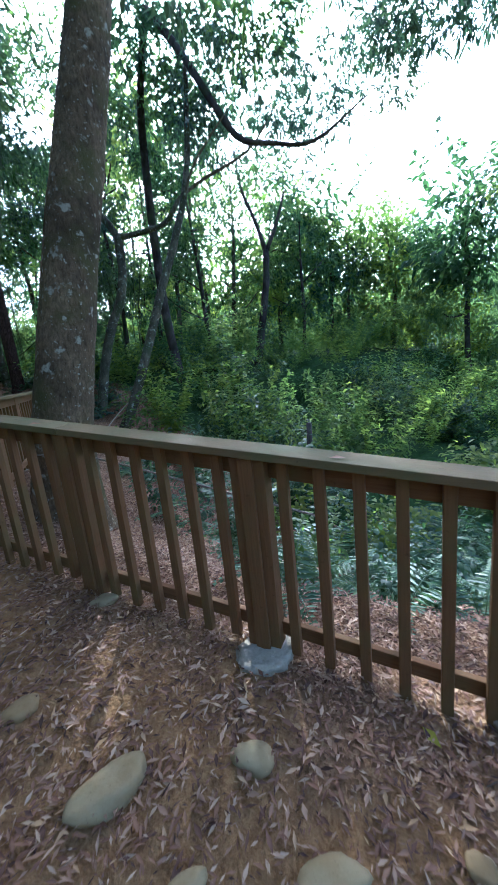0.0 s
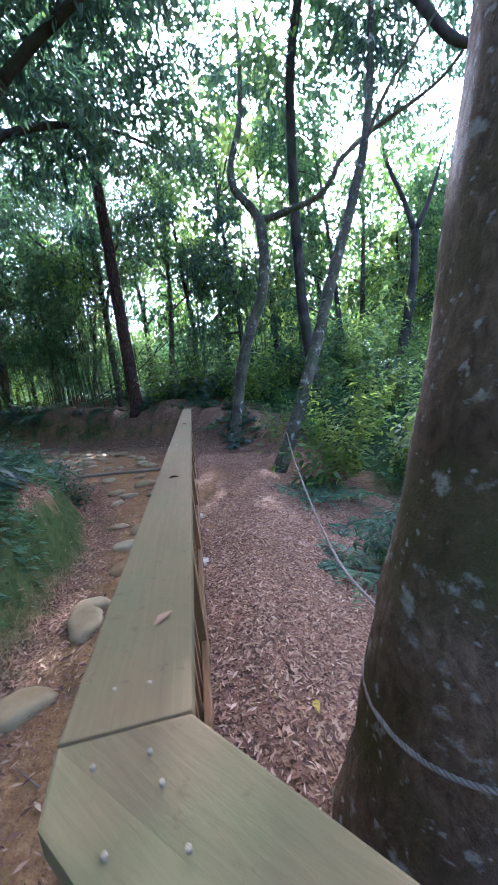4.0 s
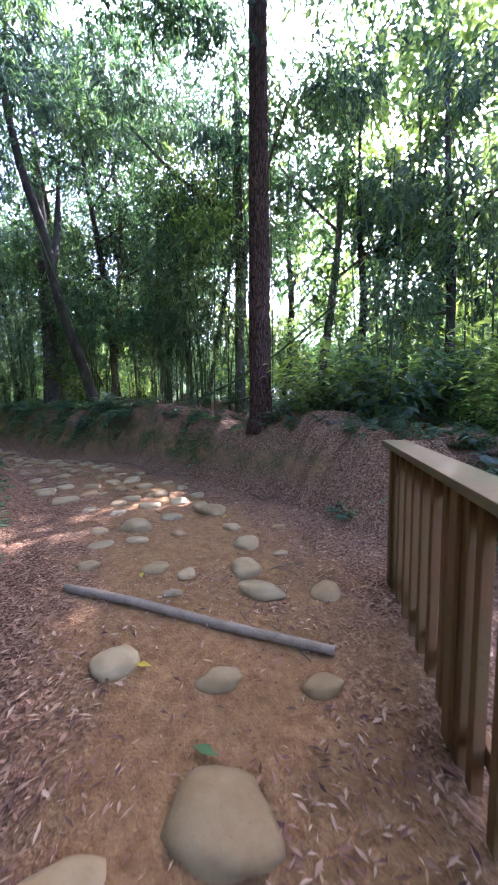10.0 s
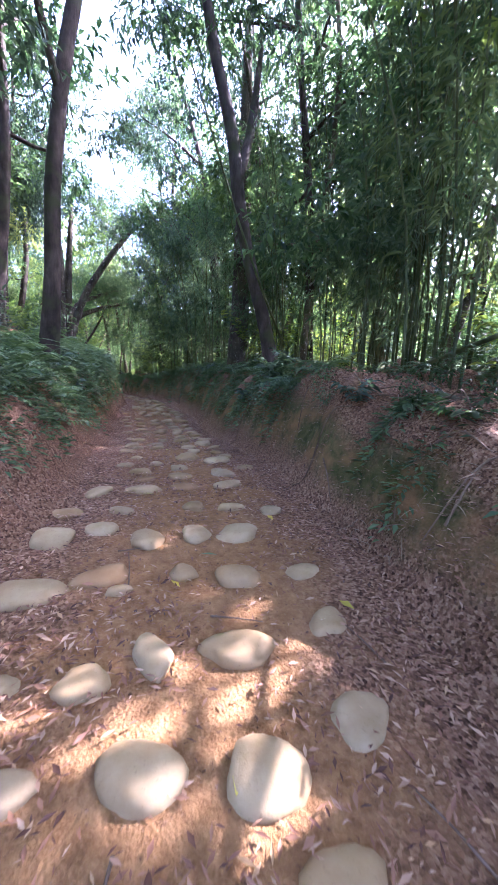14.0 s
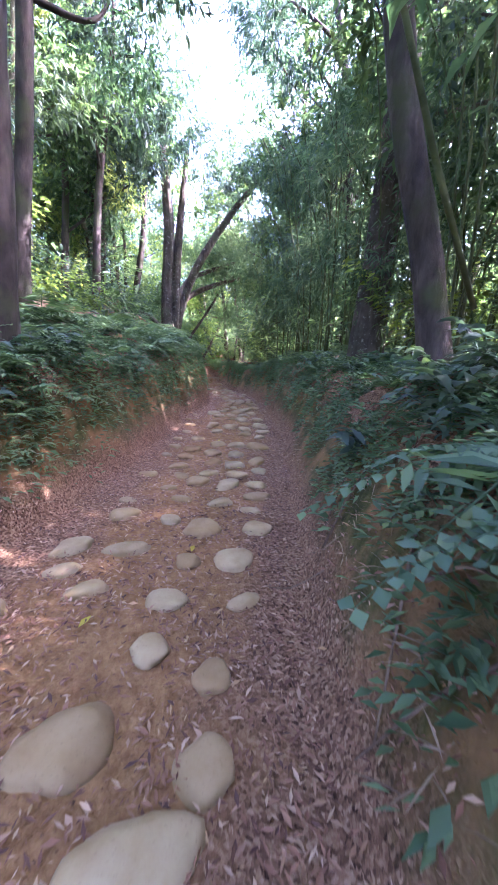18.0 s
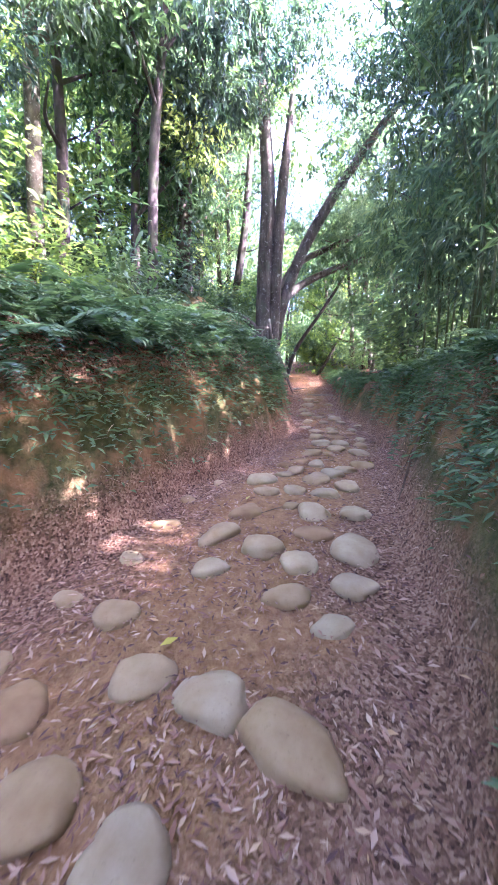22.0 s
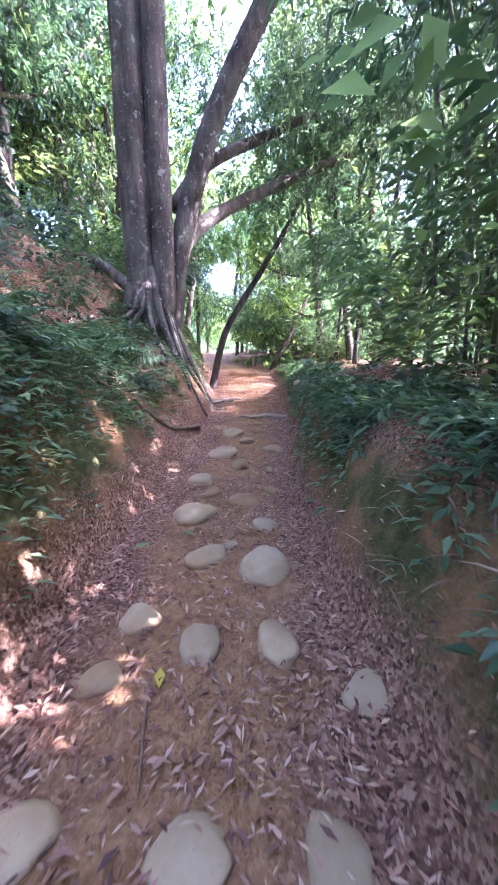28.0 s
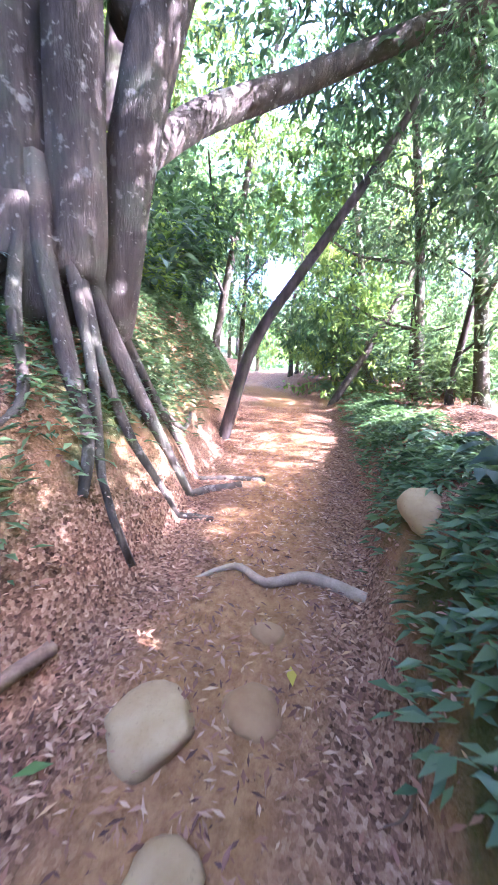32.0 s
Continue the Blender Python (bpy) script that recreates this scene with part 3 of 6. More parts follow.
screws([(-2.888, 2.822), (-2.829, 2.84), (-3.31, 3.98), (-3.25, 4.0), (-3.78, 5.24), (-3.72, 5.26), (-4.25, 6.5), (-4.19, 6.52), (-4.7, 7.7), (-4.64, 7.72)], run_b)

# ---- cobbles of the path ----
STONES_1 = [
    (0.58, 0.48, 0.09, 0.09, -35), (0.07, 0.46, 0.22, 0.12, -8), (-0.19, 0.84, 0.17, 0.12, 6),
    (-0.42, 0.45, 0.13, 0.07, 22), (-0.77, 0.72, 0.27, 0.15, 32), (-1.20, 1.86, 0.16, 0.09, 27),
    (-1.32, 1.06, 0.15, 0.12, 41), (-4.41, 3.82, 0.36, 0.21, 52), (-4.51, 4.61, 0.27, 0.39, 42),
    (-4.19, 5.00, 0.20, 0.20, 28), (-4.60, 4.81, 0.29, 0.19, 49), (-4.62, 5.50, 0.33, 0.30, 1032),
    (-4.90, 6.53, 0.46, 0.26, 23), (-4.97, 5.97, 0.23, 0.19, 34), (-5.06, 7.15, 0.18, 0.23, 19),
    (-5.41, 6.57, 0.21, 0.12, 41), (-5.52, 7.93, 0.27, 0.17, 28), (-5.92, 9.32, 0.22, 0.12, 23),
]
STONES_2 = [
    (-5.99, 7.90, 0.27, 0.15, 42), (-6.02, 8.54, 0.38, 0.32, 32), (-6.02, 7.56, 0.20, 0.11, 51),
    (-6.22, 10.23, 0.19, 0.24, 12), (-6.35, 8.07, 0.28, 0.20, 46), (-6.42, 9.07, 0.20, 0.11, 28),
    (-6.69, 9.98, 0.34, 0.19, 30), (-6.83, 10.65, 0.13, 0.07, 25), (-6.97, 10.25, 0.27, 0.31, 33),
    (-7.01, 8.86, 0.24, 0.22, 75), (-7.19, 11.30, 0.15, 0.11, 26), (-7.24, 10.69, 0.23, 0.28, 33),
    (-7.24, 9.58, 0.13, 0.07, 53), (-7.34, 9.86, 0.14, 0.14, 48), (-7.64, 9.80, 0.19, 0.15, 55),
    (-7.65, 11.02, 0.17, 0.15, 36), (-8.07, 10.58, 0.17, 0.16, 1072), (-8.20, 9.52, 0.20, 0.11, 67),
]
STONES_3 = [
    (-8.23, 11.41, 0.30, 0.42, 45), (-8.51, 10.93, 0.25, 0.17, 65), (-8.63, 10.46, 0.27, 0.38, 83),
    (-8.93, 11.54, 0.25, 0.23, 55), (-9.10, 11.12, 0.26, 0.21, 67), (-9.22, 10.69, 0.20, 0.11, 79),
    (-9.52, 11.68, 0.32, 0.21, 64), (-9.57, 10.95, 0.21, 0.16, 91), (-9.63, 11.27, 0.17, 0.26, 79),
    (-10.09, 11.94, 0.28, 0.21, 64), (-10.21, 11.18, 0.14, 0.08, 105), (-10.28, 11.61, 0.15, 0.17, 83),
    (-10.37, 10.69, 0.37, 0.23, 97), (-10.40, 11.08, 0.32, 0.19, 1107), (-10.69, 12.19, 0.30, 0.22, 65),
    (-10.81, 11.86, 0.21, 0.23, 77), (-10.86, 11.46, 0.24, 0.28, 90), (-11.10, 10.78, 0.30, 0.28, 109),
]
STONES_4 = [
    (-11.13, 11.15, 0.24, 0.20, 99), (-11.24, 12.37, 0.24, 0.13, 67), (-11.37, 12.02, 0.18, 0.19, 76),
    (-11.60, 10.87, 0.24, 0.13, 104), (-11.89, 12.59, 0.30, 0.16, 67), (-11.98, 12.12, 0.29, 0.16, 1079),
    (-12.02, 11.64, 0.32, 0.18, 91), (-12.10, 11.18, 0.29, 0.16, 102), (-12.37, 12.73, 0.35, 0.19, 68),
    (-12.43, 12.17, 0.27, 0.15, 80), (-12.44, 11.73, 0.22, 0.12, 1089), (-12.84, 11.74, 0.27, 0.15, 89),
    (-12.89, 12.27, 0.20, 0.18, 79), (-13.15, 12.94, 0.39, 0.22, 105), (-13.43, 13.16, 0.20, 0.21, 90),
    (-13.53, 12.58, 0.34, 0.29, 116), (-13.86, 13.18, 0.17, 0.18, 89), (-14.04, 12.84, 0.20, 0.18, 101),
]
STONES_5 = [
    (-14.49, 13.39, 0.22, 0.12, 101), (-14.49, 12.87, 0.25, 0.19, 129), (-14.59, 12.32, 0.25, 0.14, 110),
    (-15.04, 12.97, 0.17, 0.18, 113), (-15.06, 13.34, 0.26, 0.29, 99), (-15.26, 11.97, 0.29, 0.17, 112),
    (-15.26, 12.43, 0.34, 0.19, 125), (-15.70, 13.05, 0.33, 0.30, 104), (-15.76, 13.62, 0.30, 0.24, 88),
    (-15.92, 12.72, 0.19, 0.19, 110), (-16.04, 12.22, 0.29, 0.20, 119), (-16.49, 13.24, 0.28, 0.16, 96),
    (-16.54, 12.77, 0.21, 0.11, 105), (-16.73, 13.72, 0.32, 0.18, 87), (-17.10, 13.35, 0.35, 0.19, 135),
    (-17.15, 13.74, 0.26, 0.19, 112), (-17.19, 12.93, 0.31, 0.24, 100), (-17.57, 13.50, 0.33, 0.20, 115),
]
STONES_6 = [
    (-17.59, 13.08, 0.28, 0.16, 129), (-17.79, 13.86, 0.18, 0.22, 98), (-17.95, 12.61, 0.28, 0.18, 133),
    (-18.04, 13.49, 0.30, 0.25, 109), (-18.13, 13.13, 0.36, 0.20, 1118), (-18.27, 13.87, 0.21, 0.32, 95),
    (-18.41, 12.66, 0.25, 0.23, 1125), (-18.62, 13.52, 0.26, 0.25, 103), (-18.65, 13.12, 0.31, 0.25, 112),
    (-18.89, 12.74, 0.30, 0.28, 1118), (-19.11, 13.98, 0.42, 0.26, 91), (-19.22, 13.58, 0.31, 0.27, 99),
    (-19.23, 13.21, 0.27, 0.21, 106), (-19.56, 12.80, 0.22, 0.23, 111), (-19.83, 14.09, 0.21, 0.13, 107),
    (-20.01, 13.78, 0.27, 0.20, 123), (-20.14, 13.18, 0.25, 0.17, 141), (-20.25, 14.20, 0.31, 0.21, 94),
]
STONES_7 = [
    (-20.39, 13.80, 0.25, 0.26, 112), (-20.52, 13.48, 0.30, 0.28, 122), (-20.61, 13.09, 0.37, 0.20, 131),
    (-20.68, 14.20, 0.30, 0.37, 93), (-20.82, 13.85, 0.29, 0.20, 1105), (-21.07, 13.16, 0.30, 0.23, 1122),
    (-21.24, 13.79, 0.27, 0.28, 104), (-21.32, 14.17, 0.27, 0.22, 93), (-21.32, 13.56, 0.17, 0.10, 130),
    (-21.63, 13.24, 0.26, 0.17, 131), (-21.76, 13.53, 0.19, 0.23, 120), (-21.76, 13.87, 0.27, 0.21, 107),
    (-21.98, 13.09, 0.31, 0.23, 128), (-22.03, 14.08, 0.23, 0.30, 97), (-22.17, 13.72, 0.26, 0.27, 108),
    (-22.23, 13.31, 0.20, 0.11, 119), (-22.42, 13.43, 0.24, 0.16, 142), (-22.43, 13.89, 0.28, 0.25, 120),
]
STONES_8 = [
    (-22.61, 13.25, 0.20, 0.17, 1115), (-22.63, 14.03, 0.25, 0.15, 96), (-22.78, 13.65, 0.18, 0.24, 122),
    (-22.83, 13.41, 0.24, 0.22, 1129), (-22.88, 14.24, 0.26, 0.23, 92), (-23.34, 13.51, 0.26, 0.21, 116),
    (-23.34, 13.77, 0.14, 0.17, 108), (-23.53, 14.20, 0.30, 0.17, 93), (-23.68, 13.85, 0.28, 0.19, 103),
    (-23.98, 13.58, 0.29, 0.25, 107), (-24.03, 13.90, 0.28, 0.25, 100), (-24.03, 14.22, 0.17, 0.30, 92),
    (-24.41, 13.46, 0.21, 0.27, 107), (-24.51, 13.80, 0.29, 0.23, 1100), (-24.54, 14.21, 0.16, 0.15, 92),
    (-24.94, 13.39, 0.22, 0.21, 106), (-24.97, 13.70, 0.21, 0.22, 100), (-25.00, 14.05, 0.19, 0.12, 1094),
]
STONES_9 = [
    (-26.18, 13.42, 0.17, 0.23, 123), (-26.25, 13.78, 0.16, 0.25, 99), (-26.28, 13.05, 0.17, 0.19, 135),
    (-26.87, 13.62, 0.26, 0.33, 101), (-26.91, 13.20, 0.27, 0.19, 115), (-27.09, 13.32, 0.10, 0.07, 109),
    (-27.49, 13.50, 0.17, 0.17, 101), (-27.57, 12.87, 0.35, 0.31, 116), (-27.97, 13.23, 0.26, 0.25, 1124),
    (-28.08, 12.84, 0.23, 0.14, 1136), (-28.26, 13.44, 0.11, 0.16, 106), (-28.42, 12.64, 0.24, 0.26, 132),
    (-28.83, 13.33, 0.08, 0.14, 104), (-29.02, 12.93, 0.36, 0.21, 1005), (-29.36, 12.62, 0.31, 0.30, 118),
    (-29.61, 13.26, 0.23, 0.22, 101), (-29.91, 12.81, 0.20, 0.15, 125), (-30.25, 12.52, 0.33, 0.29, 127),
]
STONES_10 = [
    (-30.46, 12.87, 0.22, 0.21, 1108), (-30.87, 12.80, 0.15, 0.14, 1106),
]
STONES = STONES_1 + STONES_2 + STONES_3 + STONES_4 + STONES_5 + STONES_6 + STONES_7 + STONES_8 + STONES_9 + STONES_10


def cobble_mesh(seed, material):
    rng = np.random.default_rng(seed)
    bm = bmesh.new()
    bmesh.ops.create_icosphere(bm, subdivisions=3, radius=0.5)
    bmesh.ops.delete(bm, geom=[v for v in bm.verts if v.co.z < -0.3], context="VERTS")
    off = Vector(rng.uniform(-20, 20, 3))
    for v in bm.verts:
        d = v.co.normalized()
        q = max(abs(d.x), abs(d.y)) + 1e-6
        r = 0.5 * (1 + 0.3 * noise.noise(d * 1.0 + off) + 0.1 * noise.noise(d * 2.4 + off)) * (1 + 0.10 * (1 / (0.55 + 0.45 * q) - 1))
        v.co = d * r
        if v.co.z > 0.3:
            v.co.z = 0.3 + (v.co.z - 0.3) * 0.4
    me = bpy.data.meshes.new("cobble")
    bm.to_mesh(me)
    bm.free()
    me.materials.append(material)
    me.polygons.foreach_set("use_smooth", [True] * len(me.polygons))
    return me


COBBLES = [cobble_mesh(i, M_STONE) for i in range(9)]
CLAYS = [cobble_mesh(20 + i, M_CLAY) for i in range(4)]
paving = empty("cobbled_path", -10, 11, 0, "footpath set with pale rounded river cobbles in red soil", "path")
paving["kind"] = "structure"
paving.matrix_basis = Matrix.Translation((-10, 11, 0))
for i, (x, y, a, b, turn) in enumerate(STONES):
    clay = turn > 500
    turn = turn - 1000 if clay else turn
    me = (CLAYS if clay else COBBLES)[i * 7 % (4 if clay else 9)]
    size = (a + b) / 2
    tall = min(0.30, 0.62 * size)
    z = ground_at(x, y) + (0.004 if clay else 0.018) + 0.05 * size - tall * 0.18
    m = Matrix.Translation((x + 10, y - 11, z)) @ pose(0, 0, 0, 4 * math.sin(i * 3.1), 4 * math.cos(i * 1.7), turn + 25 * math.sin(i * 2.3)) @ Matrix.Diagonal((a * 1.16, b * 1.16, tall * 1.1, 1))
    part("stone", me, paving, "", m)


def far_cobbles():
    """Rows of small cobbles on the path ahead of and between the large ones."""
    rng = np.random.default_rng(3)
    k = 0
    have = np.array([(s[0], s[1]) for s in STONES])
    for i in range(len(LINE)):
        x, y, z = LINE[i, :3]
        if not (-26.5 < x < -8.0) or i % 2:
            continue
        left = np.array([-AHEAD[i, 1], AHEAD[i, 0]])
        for u in (-0.75, -0.25, 0.25, 0.7):
            p = np.array([x, y]) + left * (u + rng.uniform(-0.12, 0.12) + 0.15)
            if np.min(np.hypot(*(have - p).T)) < 0.36 or u + 0.3 > LINE[i, 3] or -u > LINE[i, 6]:
                continue
            have = np.vstack([have, p])
            s = rng.uniform(0.17, 0.27)
            tall = s * 0.6
            m = Matrix.Translation((p[0] + 10, p[1] - 11, ground_at(*p) - tall * 0.12)) @ pose(0, 0, 0, 0, 0, rng.uniform(0, 360)) @ Matrix.Diagonal((s * 1.15, s * 0.85, tall, 1))
            part("stone", COBBLES[k % 9], paving, "", m)
            k += 1


far_cobbles()


# ---- foliage kinds ----
def clump_mesh(name, seed, radius, twigs, per, length, width, material, flat=0.7, droop=0.35):
    """A loose clump of leaves on short twigs, with gaps and an uneven outline."""
    rng = np.random.default_rng(seed)
    way = rng.normal(0, 1, (twigs, 3))
    way /= np.linalg.norm(way, axis=1)[:, None]
    r = radius * rng.uniform(0.25, 1.0, twigs) ** 0.6 * (0.75 + 0.4 * np.sin(way[:, 0] * 4 + seed) * np.cos(way[:, 1] * 3 + seed * 2))
    centre = way * r[:, None] * np.array([1, 1, flat])
    base, go = [], []
    for c, w in zip(centre, way):
        axis = w * np.array([1, 1, 0.4]) + rng.normal(0, 0.5, 3)
        axis /= np.linalg.norm(axis)
        t = np.linspace(0, 1, per)[:, None]
        base.append(c + axis * t * length * 2.0)
        go.append(axis * 0.6 + rng.normal(0, 0.75, (per, 3)) - np.array([0, 0, droop]))
    base, go = np.vstack(base), np.vstack(go)
    L = rng.uniform(0.7, 1.2, len(base)) * length
    v, t = leaf_cloud(base, go, L, L * width)
    return mesh_fast(name, v, t, material)


CROWN = {
    "green": [clump_mesh("crown", 10 + i, 1.25, 66, 7, 0.18, 0.38, M_LEAF) for i in range(4)],
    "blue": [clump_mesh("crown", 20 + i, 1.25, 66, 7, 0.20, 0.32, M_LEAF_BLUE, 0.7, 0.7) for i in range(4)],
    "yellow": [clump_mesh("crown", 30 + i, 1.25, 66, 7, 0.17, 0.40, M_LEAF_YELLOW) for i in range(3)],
    # far and mid crowns mix plain leaves with copies lightened for sun and haze
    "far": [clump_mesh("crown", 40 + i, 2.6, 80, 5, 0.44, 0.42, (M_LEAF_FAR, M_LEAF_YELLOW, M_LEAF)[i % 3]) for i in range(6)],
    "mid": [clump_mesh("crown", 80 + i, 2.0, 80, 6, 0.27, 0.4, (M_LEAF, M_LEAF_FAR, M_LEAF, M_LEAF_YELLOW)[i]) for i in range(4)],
    "bamboo": [clump_mesh("crown", 50 + i, 1.1, 60, 8, 0.20, 0.15, M_LEAF_BAMBOO, 1.2, 0.5) for i in range(3)],
    "ivy": [clump_mesh("ivy", 60 + i, 0.55, 60, 8, 0.10, 0.7, M_LEAF_BLUE, 2.2, 0.3) for i in range(2)],
    "dry": [clump_mesh("crown", 70, 1.1, 80, 8, 0.12, 0.2, M_TWIGLEAF, 0.8, 0.1)],
}


def tree(name, label, category, trunk, radii, bark, limbs=(), crowns=(), rough=0.04, sides=12, flutes=0, depth=0.0, group="", base_drop=0.15):
    """A tree from a trunk line and limb lines in world metres, with crown clumps (x, y, z, size, kind)."""
    x, y, z = trunk[0]
    root = empty(name, x, y, z, label, category, group)
    o = np.array([x, y, z])
    line = smooth_line([(*p, r) for p, r in zip(trunk, radii)], 0)
    if base_drop:
        line = np.vstack([line[0] - np.array([0, 0, base_drop, -0.02]), line])
    v, f = tube_data(line[:, :3] - o, line[:, 3], sides, rough, abs(int(x * 31 + y * 17)) + 1, flutes, depth)
    part("trunk", mesh_of("trunk", v, f, bark), root)
    for k, (pts, rr) in enumerate(limbs):
        line = smooth_line([(*p, r) for p, r in zip(pts, rr)], 0)
        v, f = tube_data(line[:, :3] - o, line[:, 3], 8, rough, k + 5)
        part("limb", mesh_of("limb", v, f, bark), root)
    for k, (cx, cy, cz, s, kind) in enumerate(crowns):
        me = CROWN[kind][(k + abs(int(cx * 7 + cy * 3))) % len(CROWN[kind])]
        m = Matrix.Translation((cx - x, cy - y, cz - z)) @ pose(0, 0, 0, 20 * math.sin(k * 2.1 + cx), 20 * math.cos(k * 1.3 + cy), k * 77 + cx * 40) @ Matrix.Diagonal((s, s, s * 0.9, 1))
        part("crown", me, root, "", m)
    return root


def grown(name, label, x, y, height, r, bark, kinds, seed, lean=(0, 0), spread=2.2, n_limbs=5, clumps=3, bare_to=0.45, size=1.0, group="forest trees", z=None):
    """A forest tree with limbs and crown clumps scattered by its own seed."""
    rng = np.random.default_rng(seed)
    z0 = ground_at(x, y) if z is None else z
    wob = rng.normal(0, 0.16, (4, 2))
    line, rad = [], []
    for i, t in enumerate((0, 0.06, 0.35, 0.68, 1.0)):
        w = wob[i - 1] * t * 1.6 if i else np.zeros(2)
        line.append((x + lean[0] * t + w[0], y + lean[1] * t + w[1], z0 + height * t))
        rad.append(r * (1.35, 1.0, 0.82, 0.55, 0.2)[i])
    limbs, crowns = [], []
    for k in range(n_limbs):
        t = bare_to + (0.98 - bare_to) * k / max(1, n_limbs - 1)
        a = rng.uniform(0, 6.28)
        p = np.array([np.interp(t, (0, 0.06, 0.35, 0.68, 1), [q[i] for q in line]) for i in range(3)])
        reach = spread * rng.uniform(0.6, 1.15) * (1.1 - 0.4 * t)
        e = p + np.array([math.cos(a) * reach, math.sin(a) * reach, reach * rng.uniform(0.25, 0.8)])
        mid = (p + e) / 2 + rng.normal(0, 0.18, 3)
        limbs.append(([tuple(p), tuple(mid), tuple(e)], [r * 0.42 * (1.1 - t * 0.5), r * 0.25, 0.02]))
        for c in range(clumps):
            q = p + (e - p) * rng.uniform(0.45, 1.15) + rng.normal(0, 0.55, 3)
            crowns.append((*q, size * rng.uniform(0.75, 1.25), kinds[rng.integers(len(kinds))]))
    return tree(name, label, "tree", line, rad, bark, limbs, crowns, 0.06, 10, group=group)

# ---- the trees that stand out ----
def tall_crown(x, y, z, reach, n, seed, kinds, size=1.1, flat=0.6):
    rng = np.random.default_rng(seed)
    return [(x + reach * rng.uniform(-1, 1), y + reach * rng.uniform(-1, 1), z + reach * flat * rng.uniform(-1, 1), size * rng.uniform(0.8, 1.25), kinds[rng.integers(len(kinds))]) for _ in range(n)]


g = ground_at(-2.15, 3.5)
tree("lichened_tree", "thick grey-brown tree trunk with pale lichen patches and a rope", "tree",
     [(-2.25, 3.52, g - 0.1), (-2.19, 3.5, g + 0.3), (-2.09, 3.49, 0.62), (-1.95, 3.5, 1.25), (-1.70, 3.66, 2.5), (-1.45, 3.85, 3.7), (-1.13, 4.0, 5.2), (-0.75, 4.2, 8.0), (-0.6, 4.3, 11.0)],
     [0.5, 0.38, 0.315, 0.285, 0.265, 0.245, 0.2, 0.15, 0.08], M_BARK_GREY,
     [([(-1.3, 3.52, 5.2), (-0.6, 4.4, 6.8), (0.8, 5.2, 8.2)], [0.09, 0.06, 0.02]), ([(-1.2, 3.55, 6.0), (-2.7, 4.5, 7.5), (-3.9, 5.5, 8.2)], [0.08, 0.05, 0.02]),
      ([(-1.1, 3.6, 7.0), (-1.2, 2.0, 8.2), (-0.8, 0.5, 8.8)], [0.08, 0.05, 0.02])],
     # second crown group is added overhead, out of view, to shade the start
     tall_crown(-1.5, 4.2, 9.3, 3.2, 16, 1, ["blue", "green"], 1.15, 0.45) + tall_crown(0.6, 0.4, 9.0, 3.0, 14, 101, ["blue", "green"], 1.3, 0.35), 0.025, 20)
tree("pine", "tall straight pine with dark reddish plated bark on the leafy bank", "tree",
     [(-8.6, 13.44, ground_at(-8.6, 13.44)), (-8.6, 13.44, 1.4), (-8.6, 13.44, 3.0), (-8.6, 13.45, 6.0), (-8.6, 13.45, 10.0), (-8.7, 13.4, 15.0)],
     [0.27, 0.21, 0.19, 0.17, 0.14, 0.08], M_BARK_PINE,
     [([(-8.6, 13.45, 9.5), (-8.0, 12.4, 10.4), (-7.2, 11.6, 10.6)], [0.05, 0.035, 0.015]), ([(-8.6, 13.4, 10.5), (-10.2, 13.8, 11.4), (-11.2, 14.2, 11.8)], [0.05, 0.035, 0.015])],
     tall_crown(-8.9, 13.3, 12.4, 2.6, 12, 2, ["blue", "green"], 1.1, 0.5), 0.05, 18)
g = ground_at(-4.98, 11.6)
tree("forked_tree", "mossy grey tree forking into a wide curved fork", "tree",
     [(-5.02, 11.6, g), (-4.93, 11.65, 0.24), (-4.66, 11.8, 1.49), (-4.28, 11.95, 2.73), (-3.87, 12.05, 3.58), (-3.68, 12.15, 4.42), (-3.66, 12.29, 5.55)],
     [0.20, 0.165, 0.15, 0.145, 0.14, 0.135, 0.14], M_BARK_MOSS,
     [([(-3.66, 12.29, 5.5), (-3.92, 12.33, 5.95), (-4.24, 12.39, 6.41), (-4.30, 12.45, 6.9), (-4.17, 12.51, 7.35), (-3.89, 12.62, 8.27), (-3.7, 12.7, 10.5)], [0.12, 0.11, 0.10, 0.09, 0.085, 0.07, 0.03]),
      ([(-3.66, 12.29, 5.5), (-2.94, 12.29, 5.6), (-2.22, 12.31, 5.76), (-1.85, 12.36, 6.1), (-1.55, 12.41, 6.52), (-0.76, 12.46, 6.98), (0.7, 12.4, 7.6), (1.6, 12.3, 8.6)], [0.11, 0.085, 0.08, 0.07, 0.065, 0.055, 0.04, 0.02])],
     tall_crown(-3.6, 13.2, 10.6, 2.4, 9, 3, ["blue", "green"], 1.1, 0.5) + tall_crown(0.4, 12.2, 9.0, 1.6, 6, 33, ["blue"], 0.9, 0.5), 0.05, 12)
g = ground_at(-3.55, 9.33)
